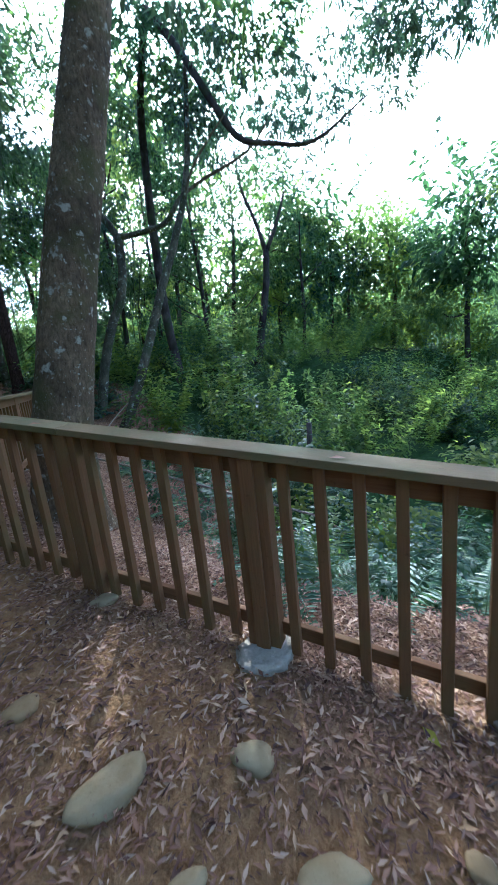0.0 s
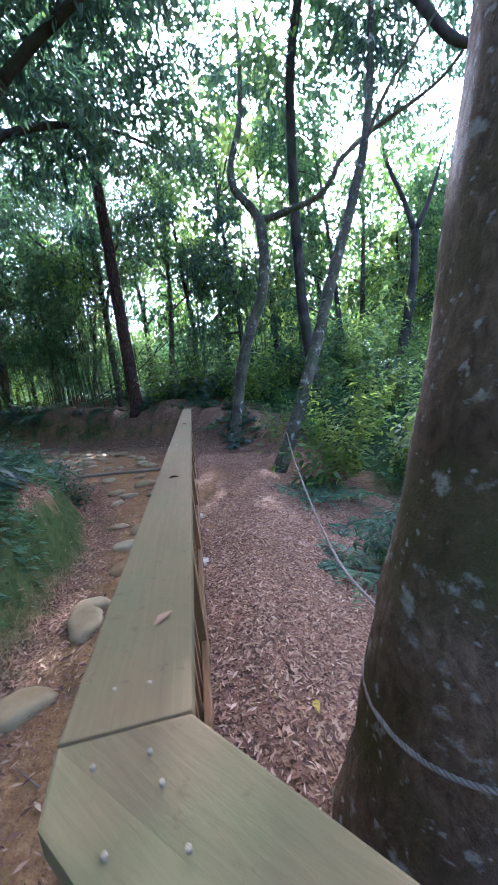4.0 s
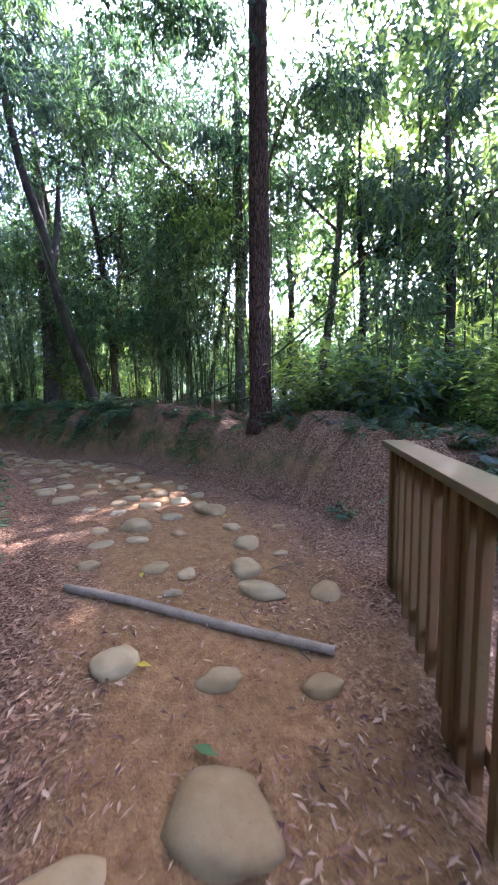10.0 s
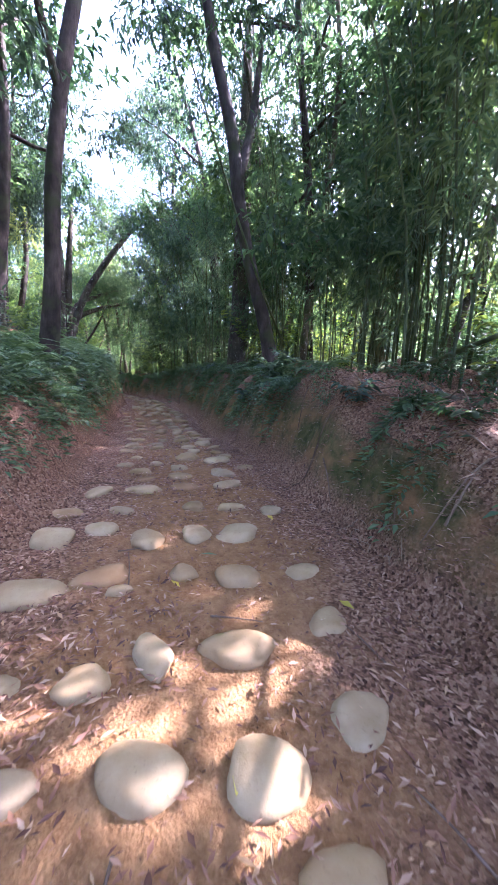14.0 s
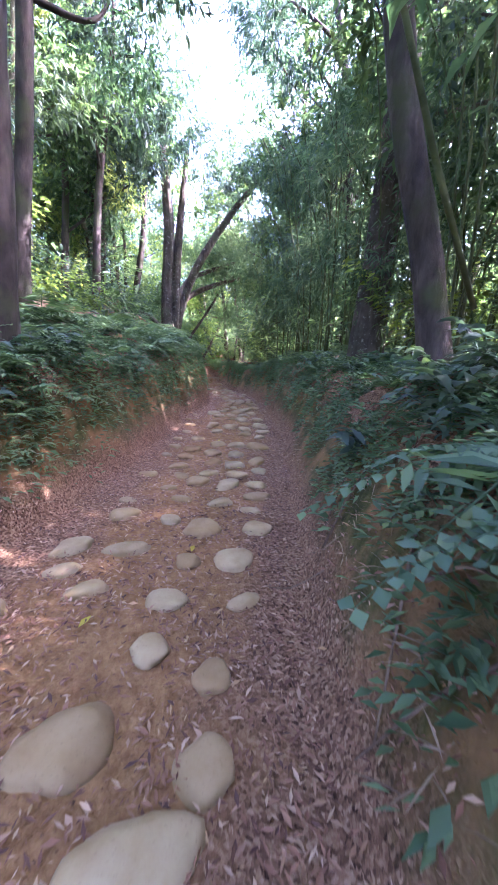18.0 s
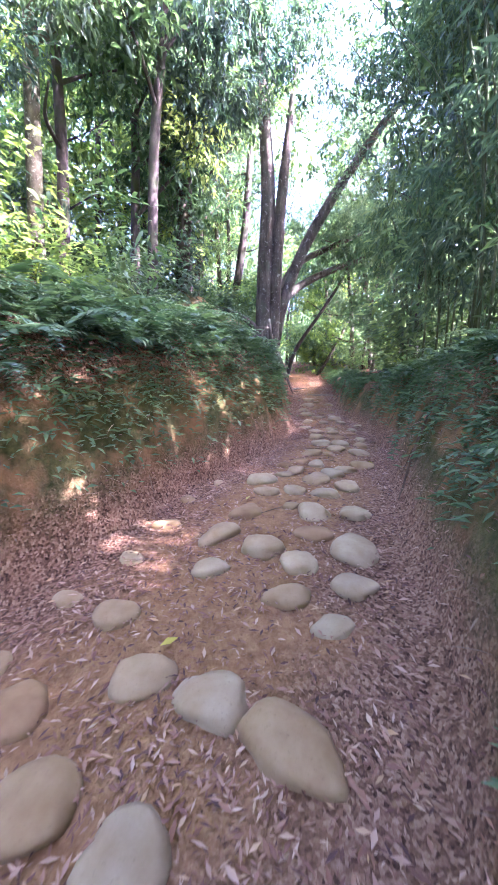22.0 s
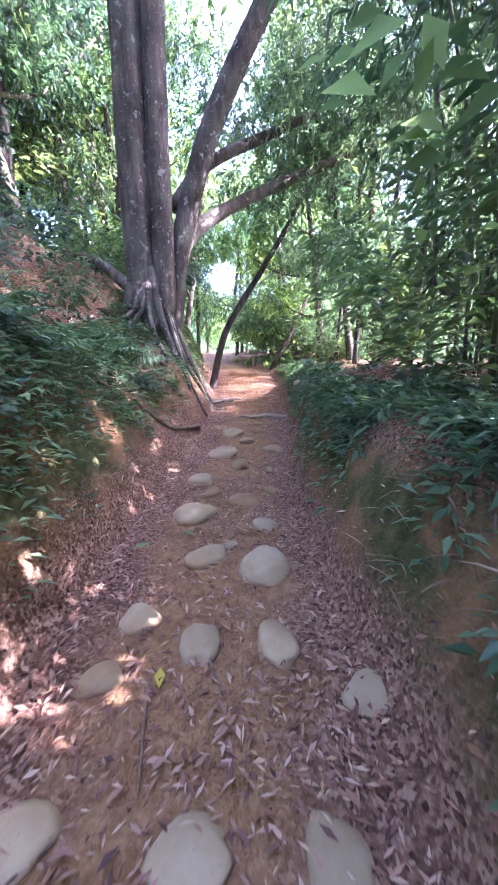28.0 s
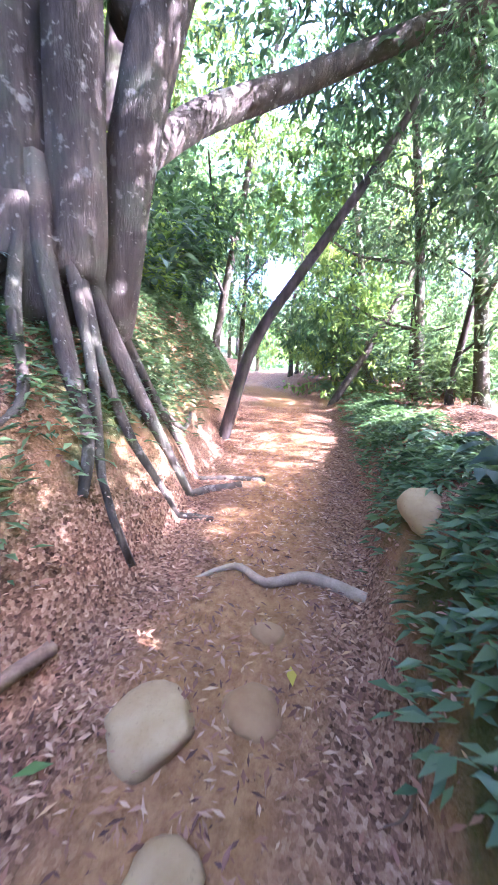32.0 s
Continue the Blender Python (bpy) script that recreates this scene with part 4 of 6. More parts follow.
tree("slim_tree", "slim mossy grey tree leaning out over the ferns", "tree",
     [(-3.62, 9.28, g - 0.05), (-3.52, 9.33, -0.25), (-3.12, 9.55, 0.62), (-2.72, 9.8, 1.7), (-2.43, 9.98, 2.5), (-2.05, 10.25, 3.6), (-1.55, 10.6, 4.95), (-1.15, 10.95, 6.4), (-0.9, 11.2, 8.5), (-0.8, 11.3, 10.5)],
     [0.19, 0.15, 0.13, 0.12, 0.115, 0.11, 0.10, 0.085, 0.06, 0.025], M_BARK_MOSS,
     [([(-1.4, 10.8, 5.6), (-0.8, 10.6, 6.6), (0.2, 10.4, 7.6)], [0.05, 0.035, 0.015])],
     tall_crown(-0.7, 11.0, 9.8, 1.8, 7, 4, ["blue", "green"], 1.0, 0.5), 0.05, 12)
# long arching bough over the valley
tree("arching_tree", "dark tree with a long arching bough over the valley", "tree",
     [(-2.7, 14.6, ground_at(-2.7, 14.6)), (-2.9, 14.2, 4.0), (-2.6, 13.2, 9.0), (-1.7, 11.3, 10.6)], [0.2, 0.16, 0.12, 0.10], M_BARK_DARK,
     [([(-1.7, 11.3, 10.5), (-0.95, 10.9, 9.3), (-0.2, 10.7, 7.9), (0.4, 10.6, 7.0), (1.2, 10.5, 6.75), (2.3, 10.3, 6.6), (3.6, 10.0, 7.3)], [0.10, 0.10, 0.095, 0.085, 0.06, 0.045, 0.015])],
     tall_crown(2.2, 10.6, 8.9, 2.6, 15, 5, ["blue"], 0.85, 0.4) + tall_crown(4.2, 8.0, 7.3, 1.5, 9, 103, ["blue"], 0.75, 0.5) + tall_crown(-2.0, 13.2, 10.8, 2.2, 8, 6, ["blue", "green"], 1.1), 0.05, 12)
g = ground_at(0.3, 18.9)
tree("ivy_tree", "slender forked tree wrapped in dark ivy", "tree",
     [(0.2, 18.9, g), (0.5, 18.9, 0.6), (0.9, 18.8, 2.6), (1.35, 18.7, 4.8), (1.5, 18.7, 6.5)], [0.34, 0.26, 0.2, 0.16, 0.14], M_BARK_DARK,
     [([(1.5, 18.7, 6.4), (1.1, 18.7, 7.8), (0.6, 18.7, 9.2), (0.4, 18.7, 11)], [0.12, 0.09, 0.07, 0.03]), ([(1.5, 18.7, 6.4), (2.1, 18.6, 7.6), (2.6, 18.6, 9.0)], [0.11, 0.08, 0.03])],
     tall_crown(1.3, 19, 10.0, 2.6, 10, 7, ["blue", "green"], 1.1, 0.5) + [(0.3 + 0.25 * k, 18.8, -0.6 + 1.1 * k, 0.95 - 0.07 * k, "ivy") for k in range(5)], 0.08, 12)
tree("lean_tree", "dark leaning tree with a forked top on the bank", "tree",
     [(-16.5, 15.75, ground_at(-16.5, 15.75)), (-16.7, 15.4, 3.0), (-16.9, 15.05, 4.3), (-17.0, 14.75, 5.8), (-17.1, 14.6, 7.0), (-17.3, 14.1, 9.0), (-17.5, 13.7, 12.0)],
     [0.20, 0.17, 0.155, 0.15, 0.145, 0.12, 0.06], M_BARK_DARK,
     [([(-17.0, 14.75, 5.9), (-17.3, 15.2, 7.4), (-17.5, 15.5, 9.5)], [0.13, 0.11, 0.05])],
     tall_crown(-17.3, 14.4, 11.6, 2.8, 12, 8, ["blue", "green"], 1.1, 0.4), 0.05, 12)
tree("grey_tree", "pale grey tree trunk behind the leaning tree", "tree",
     [(-19.6, 16.05, ground_at(-19.6, 16.05)), (-19.65, 16.1, 4), (-19.9, 16.2, 8), (-20.0, 16.2, 12)], [0.36, 0.28, 0.22, 0.1], M_BARK_FIG,
     [([(-19.9, 16.7, 8), (-19.2, 16.0, 9.4), (-18.6, 15.3, 10.6)], [0.1, 0.07, 0.03])], tall_crown(-19.8, 16.6, 12.0, 2.6, 9, 9, ["blue", "green"], 1.1, 0.4), 0.05, 12)
tree("bank_tree", "dark upright tree with mossy bark on the ferny bank", "tree",
     [(-17.05, 10.55, ground_at(-17.05, 10.55)), (-17.04, 10.7, 3.2), (-17.05, 10.8, 5.0), (-17.1, 11.1, 7.2), (-17.1, 11.6, 9.5), (-17.2, 12.0, 12)],
     [0.22, 0.165, 0.15, 0.14, 0.12, 0.06], M_BARK_DARK,
     [([(-17.1, 11.0, 6.5), (-16.4, 10.6, 8.0), (-15.6, 10.2, 9.2)], [0.08, 0.06, 0.02])], tall_crown(-17, 11, 11.2, 2.6, 11, 10, ["green", "blue"], 1.1, 0.4), 0.05, 12)
tree("ivy_clad_tree", "dark tree trunk thickly clad in ivy", "tree",
     [(-31.4, 7.4, ground_at(-31.4, 7.4)), (-31.45, 7.4, 4), (-31.5, 7.5, 8), (-31.5, 7.6, 13)], [0.4, 0.32, 0.26, 0.12], M_BARK_DARK,
     [([(-31.5, 7.5, 7), (-30.6, 8.2, 8.6), (-29.8, 9.0, 9.8)], [0.14, 0.09, 0.03]), ([(-31.5, 7.5, 7.6), (-31.0, 6.2, 9.0), (-30.4, 5.2, 10.4)], [0.14, 0.09, 0.03])],
     tall_crown(-30.6, 7.6, 11.4, 2.8, 12, 11, ["green", "blue"], 1.15, 0.4) + [(-31.4, 7.45, 2.4 + 1.0 * k, 1.3, "ivy") for k in range(9)], 0.06, 12)


def fig_tree():
    """The great tree on the bank: twin fluted stems, boughs over the path, roots down the bank."""
    x, y = -31.5, 10.55
    g = ground_at(x, y)
    root = tree("fig_tree", "great grey tree with twin stems and roots spreading down the bank", "tree",
                [(x, y, g - 0.2), (x, y, g + 0.5), (x, y, 2.4), (x, y + 0.02, 4.6), (x - 0.05, y + 0.05, 7.0), (x - 0.1, y - 0.2, 10.0), (x - 0.3, y - 0.4, 13)],
                [0.42, 0.33, 0.285, 0.27, 0.24, 0.17, 0.06], M_BARK_FIG,
                [([(x - 0.05, y + 0.25, g + 0.1), (x - 0.1, y + 0.36, 2.4), (x - 0.12, y + 0.42, 4.6), (x - 0.1, y + 0.55, 7.0), (x - 0.2, y + 0.9, 11)], [0.30, 0.225, 0.205, 0.18, 0.06]),
                 ([(x - 0.3, y + 0.2, g + 0.05), (x - 0.42, y + 0.32, 1.8), (x - 0.55, y + 0.6, 3.4), (x - 0.7, y + 1.2, 5.2), (x - 0.9, y + 2.2, 7.0), (x - 1.1, y + 3.6, 9.0), (x - 1.2, y + 5.2, 10.8)], [0.27, 0.22, 0.20, 0.20, 0.18, 0.14, 0.05]),
                 ([(x - 0.4, y + 0.4, 2.9), (x - 1.5, y + 0.6, 3.9), (x - 2.5, y + 1.4, 4.7), (x - 3.1, y + 3.0, 5.4), (x - 3.4, y + 5.0, 6.0)], [0.15, 0.16, 0.14, 0.11, 0.04]),
                 ([(x - 0.5, y + 0.5, 4.0), (x - 1.4, y + 0.9, 5.0), (x - 2.2, y + 2.2, 5.8), (x - 2.8, y + 4.0, 6.6)], [0.13, 0.12, 0.10, 0.04]),
                 ([(x + 0.05, y - 0.05, 2.4), (x - 0.1, y - 1.0, 3.1), (x - 0.2, y - 2.0, 3.4)], [0.12, 0.09, 0.04])],
                tall_crown(x, y + 0.2, 9.8, 3.0, 14, 12, ["green", "blue"], 1.2, 0.4) + tall_crown(x + 1.6, y + 2.8, 9.2, 1.6, 8, 16, ["blue", "green"], 0.8, 0.5) + tall_crown(x - 1.0, y + 4.2, 10.0, 2.2, 8, 13, ["blue", "green"], 1.1, 0.4)
                + tall_crown(x - 3.0, y + 3.6, 6.6, 1.6, 9, 14, ["bamboo"], 0.9, 0.5) + tall_crown(x - 2.0, y + 2.0, 6.6, 1.2, 6, 15, ["bamboo"], 0.85, 0.5), 0.03, 24, 5, 0.08)
    o = Vector((x, y, g - 0.2))
    for k, (a, n, up) in enumerate([(-25, 0.9, 1.1), (5, 1.0, 1.2), (30, 1.1, 1.3), (52, 1.0, 1.5), (72, 1.15, 1.5), (95, 1.2, 1.4), (122, 1.5, 1.2), (142, 1.8, 1.0), (165, 1.6, 0.9)]):
        pts, rr = [], []
        for t in np.linspace(0, 1, 11):
            r = 0.16 + n * t ** 1.3
            bend = radians(a) + 0.16 * math.sin(t * (4 + k % 3) + k * 1.7)
            px, py = x + math.cos(bend) * r, y + 0.12 + math.sin(bend) * r
            pts.append(Vector((px, py, ground_at(px, py) + 0.7 * up * max(0.0, 1 - t * 1.5) ** 1.6 + 0.01)) - o)
            rr.append((0.05 + 0.03 * (k % 3 == 0)) * (1 - 0.65 * t) + 0.008)
        v, f = tube_data(pts, rr, 8, 0.14, k)
        part("root", mesh_of("root", v, f, M_BARK_FIG), root, "grey root running down the bank")


fig_tree()
tree("overhanging_tree", "leaning tree whose drooping leafy boughs overhang the footpath", "tree",
     [(-7.6, 6.2, ground_at(-7.6, 6.2)), (-7.4, 6.4, 3.0), (-7.0, 6.9, 6.0), (-6.6, 7.4, 9.0)], [0.2, 0.15, 0.11, 0.05], M_BARK_DARK,
     [([(-7.3, 6.6, 4.0), (-6.0, 6.6, 5.2), (-4.6, 6.4, 5.6), (-3.2, 6.0, 5.6)], [0.09, 0.07, 0.05, 0.02]), ([(-7.2, 6.7, 4.8), (-6.6, 8.2, 6.0), (-6.0, 9.6, 6.6), (-5.4, 11.0, 6.8)], [0.08, 0.06, 0.04, 0.02]),
      ([(-7.0, 6.9, 6.0), (-8.0, 8.4, 7.2), (-8.8, 9.6, 7.8)], [0.07, 0.05, 0.02])],
     # the high group at (-4.4, 2.4) is added to keep sky light off the path
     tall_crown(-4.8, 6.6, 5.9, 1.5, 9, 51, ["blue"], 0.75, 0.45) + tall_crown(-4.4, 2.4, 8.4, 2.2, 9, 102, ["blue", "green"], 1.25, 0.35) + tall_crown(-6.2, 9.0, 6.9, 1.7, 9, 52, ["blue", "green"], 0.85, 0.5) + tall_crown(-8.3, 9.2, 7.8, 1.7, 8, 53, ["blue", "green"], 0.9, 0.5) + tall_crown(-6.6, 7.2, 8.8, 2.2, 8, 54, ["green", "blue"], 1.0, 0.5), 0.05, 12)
tree("bent_sapling", "thin dark sapling bending over the path", "tree",
     [(-34.3, 10.9, ground_at(-34.3, 10.9)), (-34.5, 11.3, 1.9), (-34.9, 12.2, 3.4), (-35.3, 13.0, 4.8), (-35.6, 13.6, 6.4)], [0.10, 0.085, 0.07, 0.055, 0.02], M_BARK_DARK, (), tall_crown(-35.6, 13.4, 6.4, 1.0, 4, 61, ["green"], 0.8), 0.05, 10)
tree("pale_sapling", "pale slanting trunk beside the far bend", "tree",
     [(-38.4, 11.9, ground_at(-38.4, 11.9)), (-38.7, 12.5, 1.8), (-39.2, 13.3, 3.6), (-39.6, 13.9, 5.6)], [0.10, 0.085, 0.07, 0.03], M_BARK_FIG, (), tall_crown(-39.6, 13.8, 5.8, 1.0, 4, 62, ["yellow"], 0.8), 0.05, 10)
for k, (x, y, lean, h) in enumerate([(-38.5, 8.6, 1.6, 9), (-40.5, 12.6, -1.4, 8), (-37.6, 13.8, -1.2, 9), (-43.0, 7.4, 0.6, 9), (-44.5, 11.0, -0.5, 8), (-36.0, 14.6, -1.4, 10), (-47.0, 8.5, 0, 9), (-48.5, 4.5, 0, 9), (-49, 12, 0, 9)]):
    grown("bend_tree", "green to sun-tinted leafy tree beside the far bend of the path", x, y, h, 0.11, [M_BARK_FIG, M_BARK_MOSS][k % 2], [["yellow", "green"], ["green"]][k % 2], 800 + k, (0, lean), 2.2, 7, 2, 0.15, 1.05, "trees at the far bend")

tree("leafy_tree", "leafy tree behind the pine with a wide airy crown", "tree",
     [(-10.9, 16.4, ground_at(-10.9, 16.4)), (-10.8, 16.2, 3.0), (-10.5, 15.8, 6.0), (-10.3, 15.4, 9.5)], [0.16, 0.13, 0.10, 0.04], M_BARK_MOSS,
     [([(-10.6, 16.0, 5.0), (-9.4, 15.2, 6.6), (-8.6, 14.9, 7.8)], [0.07, 0.05, 0.02]), ([(-10.5, 15.8, 6.0), (-11.8, 14.9, 7.2), (-12.6, 14.2, 8.2)], [0.07, 0.05, 0.02])],
     tall_crown(-8.9, 12.6, 8.3, 1.3, 8, 75, ["blue", "green"], 0.7, 0.5) + tall_crown(-7.0, 13.8, 8.6, 1.2, 6, 76, ["blue", "green"], 0.65, 0.5) + tall_crown(-10.4, 11.6, 7.6, 1.3, 7, 77, ["blue", "green"], 0.7, 0.5) + tall_crown(-13.6, 12.8, 8.4, 1.5, 6, 78, ["blue", "green"], 0.8, 0.5) + tall_crown(-8.6, 14.6, 8.0, 1.6, 9, 71, ["blue", "green"], 0.75, 0.6) + tall_crown(-8.2, 16.2, 8.4, 1.6, 7, 73, ["blue", "green"], 0.8, 0.6) + tall_crown(-11.4, 16.2, 6.2, 1.4, 6, 74, ["green", "yellow"], 0.8, 0.6) + tall_crown(-12.0, 14.9, 8.2, 1.7, 8, 72, ["blue", "green"], 0.85, 0.55), 0.05, 12)

# tall trees whose crowns close over the sunken way
# the last few stand sunward, added to shade the left bank and fig
for k, (x, y, lx, ly, h) in enumerate([(-17.6, 17.6, 0.3, -1.4, 12), (-21.2, 17.9, -0.4, -1.2, 13), (-24.6, 17.4, 0.2, -1.5, 12), (-28.2, 16.9, -0.2, -1.0, 12), (-20.4, 9.2, 0.3, 1.0, 12), (-25.5, 6.4, 0, 1.3, 13), (-27.4, 8.4, -0.2, 1.2, 12), (-13.6, 8.6, 0, 1.0, 12), (-34.8, 8.2, -0.2, 1.3, 12), (-36.5, 15.4, 0, -0.8, 11), (-32.6, 17.2, 0.3, -1.4, 12), (-27.2, 17.6, 0, -0.6, 9), (-29.3, 17.6, 0, -0.6, 9), (-31.0, 18.6, 0, -1.0, 11), (-25.8, 18.2, 0, -0.4, 9)]):
    grown("canopy_tree", "tall dark forest tree with a spreading crown over the path", x, y, h, 0.15 + 0.02 * (k % 3), [M_BARK_DARK, M_BARK_MOSS][k % 2], [["blue", "green"], ["blue", "green", "blue"]][k % 2], 900 + k, (lx, ly), 2.7, 7, 2, 0.4, 1.1, "tall trees over the path")

for k, (x, y, h) in enumerate([(-33.2, 6.4, 11), (-29.4, 6.6, 11), (-35.6, 6.0, 11), (-26.2, 6.6, 10)]):
    grown("canopy_tree", "tall dark forest tree with a spreading crown over the path", x, y, h, 0.16, M_BARK_DARK, ["mid", "blue"], 930 + k, (0, 0.6), 2.4, 7, 2, 0.2, 0.9, "tall trees over the path")
# leafy thicket close on the bank beside the great tree
# several are added as occluders that keep direct sun off the left side
for k, (x, y, h) in enumerate([(-28.4, 15.5, 6), (-31.5, 15.3, 6), (-33.0, 15.0, 6.5), (-34.6, 14.6, 6), (-36.4, 14.2, 6), (-38.2, 13.6, 6), (-33.9, 16.6, 7), (-30.6, 17.0, 7)]):
    grown("thicket_tree", "small leafy tree crowding the edge of the path", x, y, h, 0.06, M_BARK_DARK, ["bamboo"], 950 + k, (0, 0.1), 1.2, 6, 2, 0.14, 0.75, "small trees of the thicket")
for k, (x, y, h) in enumerate([(-41.6, 12.6, 7), (-43.2, 11.6, 7), (-45.0, 12.8, 8), (-46.8, 10.6, 8), (-42.4, 14.4, 8), (-48.6, 8.4, 8), (-50.0, 5.6, 9)]):
    grown("bend_tree", "green to sun-tinted leafy tree beside the far bend of the path", x, y, h, 0.1, M_BARK_MOSS, ["yellow", "mid"], 970 + k, (0, 0), 1.8, 6, 2, 0.08, 0.8, "trees at the far bend")

for k, (x, y, h) in enumerate([(-36.4, 7.4, 9), (-38.6, 6.0, 10), (-41.2, 5.6, 10), (-43.6, 3.6, 10), (-39.6, 3.4, 11), (-46.2, 1.6, 10), (-44.0, 14.6, 9), (-48.4, 11.6, 10), (-51.4, 8.2, 11), (-52.0, 3.4, 11), (-35.0, 3.6, 11)]):
    grown("bend_tree", "leafy tree closing the view at the far bend", x, y, h, 0.11, M_BARK_DARK, ["mid"], 985 + k, (0, 0), 2.0, 7, 2, 0.1, 0.8, "trees at the far bend")

# ---- bamboo ----
def bamboo(x, y, n, seed, tall=8.0):
    rng = np.random.default_rng(seed)
    z = ground_at(x, y)
    root = empty("bamboo_clump", x, y, z, "dense clump of thin green bamboo culms", "bamboo", "bamboo clumps")
    for k in range(n):
        a, r = rng.uniform(0, 6.28), 0.75 * math.sqrt(rng.uniform(0, 1))
        bx, by = math.cos(a) * r, math.sin(a) * r
        h = tall * rng.uniform(0.6, 1.1)
        out = rng.uniform(0.1, 0.75) * h * 0.5
        b = a + rng.normal(0, 0.7)
        pts = [(bx + math.cos(b) * out * t ** 2.2, by + math.sin(b) * out * t ** 2.2, h * t - 0.1 - out * 0.3 * t ** 4) for t in np.linspace(0, 1, 7)]
        v, f = tube_data(pts, [0.022 * (1 - 0.7 * t) for t in np.linspace(0, 1, 7)], 6, 0.0, k)
        part("culm", mesh_of("culm", v, f, M_BAMBOO), root)
        for t in (0.34, 0.6, 0.95):
            if rng.uniform() < 0.2:
                p = pts[int(t * 6)]
                part("crown", CROWN["bamboo"][k % 3], root, "", Matrix.Translation(p) @ pose(0, 0, 0, 0, 0, rng.uniform(0, 360)) @ Matrix.Diagonal((0.9, 0.9, 1.0, 1)))


for k, (x, y, n) in enumerate([(-11.3, 15.6, 16), (-12.7, 15.9, 18), (-14.0, 16.3, 18), (-13.2, 17.6, 14), (-10.4, 16.8, 12), (-15.5, 17.4, 14), (-18.4, 17.2, 12), (-20.6, 17.8, 14), (-22.6, 17.3, 14), (-24.4, 17.0, 12), (-26.4, 16.6, 12), (-7.0, 15.4, 9), (-5.2, 16.2, 8), (-17.3, 16.7, 10), (-19.5, 16.4, 12), (-21.6, 16.3, 13), (-23.5, 16.1, 13), (-25.4, 15.8, 12), (-28.0, 15.6, 12), (-30.6, 16.0, 10), (-33.4, 15.9, 9)]):
    bamboo(x, y, int(n * 0.8), 100 + k, 7.5)
for k, (p, q) in enumerate([((-11.6, 15.2, 1.6), (-7.2, 14.6, 3.6)), ((-11.0, 15.6, 1.5), (-6.4, 15.2, 2.9)), ((-15.9, 15.6, 2.2), (-15.0, 13.0, 6.5))]):
    m = [(p[0] + (q[0] - p[0]) * t, p[1] + (q[1] - p[1]) * t, p[2] + (q[2] - p[2]) * t - 0.25 * math.sin(t * 3.14)) for t in (0, 0.3, 0.6, 1)]
    v, f = tube_data([Vector(c) - Vector(m[0]) for c in m], [0.03, 0.028, 0.022, 0.012], 8)
    ob = new("fallen_bamboo", mesh_of("fallen_bamboo", v, f, M_BAMBOO))
    ob.location = m[0]
    tagged(ob, "thin bamboo culm leaning slantwise through the thicket", "bamboo")

# ---- the wood on both sides ----
def along(i_x, off):
    """The place off metres to the left of the path where it passes x."""
    i = int(np.argmin(np.abs(LINE[:, 0] - i_x)))
    return LINE[i, 0] - AHEAD[i, 1] * off, LINE[i, 1] + AHEAD[i, 0] * off


rng = np.random.default_rng(42)
k = 0
for x0 in np.arange(-44, 4, 2.6):
    for side in (1, -1):
        for off in (4.6, 8.2, 12.5):
            x, y = along(x0 + rng.uniform(-0.9, 0.9), side * (off + rng.uniform(-1.0, 1.4)))
            k += 1
            if side < 0 and x > -6.5:
                continue
            if side < 0 and off < 6 and -30 < x < -9 and k % 2:
                continue
            if side > 0 and off < 6 and -31 < x < -18 and k % 3:
                continue
            if math.hypot(x + 31.9, y - 10.45) < 2.2 or lay([x], [y])[1][0] * side < 3.2:
                continue
            if side < 0 and (off > 10 and k % 2 or x < -28 and k % 3):
                continue
            kinds = [["green", "blue"], ["green", "blue", "green"], ["blue", "green", "green"]][k % 3] if off < 7 else ["mid"] if off < 10 else ["far"]
            grown("tree", ["slender forest tree with dark bark and loose green crown", "forest tree with mossy trunk and hanging leaves", "young forest tree with thin grey trunk"][k % 3], x, y,
                  rng.uniform(7.5, 12.5), rng.uniform(0.07, 0.17), [M_BARK_DARK, M_BARK_MOSS, M_BARK_DARK][k % 3], kinds, 300 + k, (rng.normal(0, 0.7), rng.normal(0, 0.7) - side * (1.6 if off < 6 else 0)),
                  3.0 if off < 6 else 2.0, 6 if off < 6 else 5, 3 if off < 6 else 2 if off < 10 else 1, 0.33 if off < 6 else 0.14, 1.05 if off < 7 else 0.75)
# the valley side beyond the fence
for j, (x, y, h) in enumerate([(-4.6, 20.8, 11), (-2.2, 23.4, 11), (2.6, 26.0, 9.5), (7.6, 26.5, 8), (-6.6, 24.5, 12)]):
    grown("valley_tree", "leafy tree standing down in the valley", x, y, h, 0.13, [M_BARK_DARK, M_BARK_MOSS][j % 2], ["mid", "yellow"], 740 + j, (0, 0), 2.2, 7, 2, 0.12, 0.85, "valley trees")
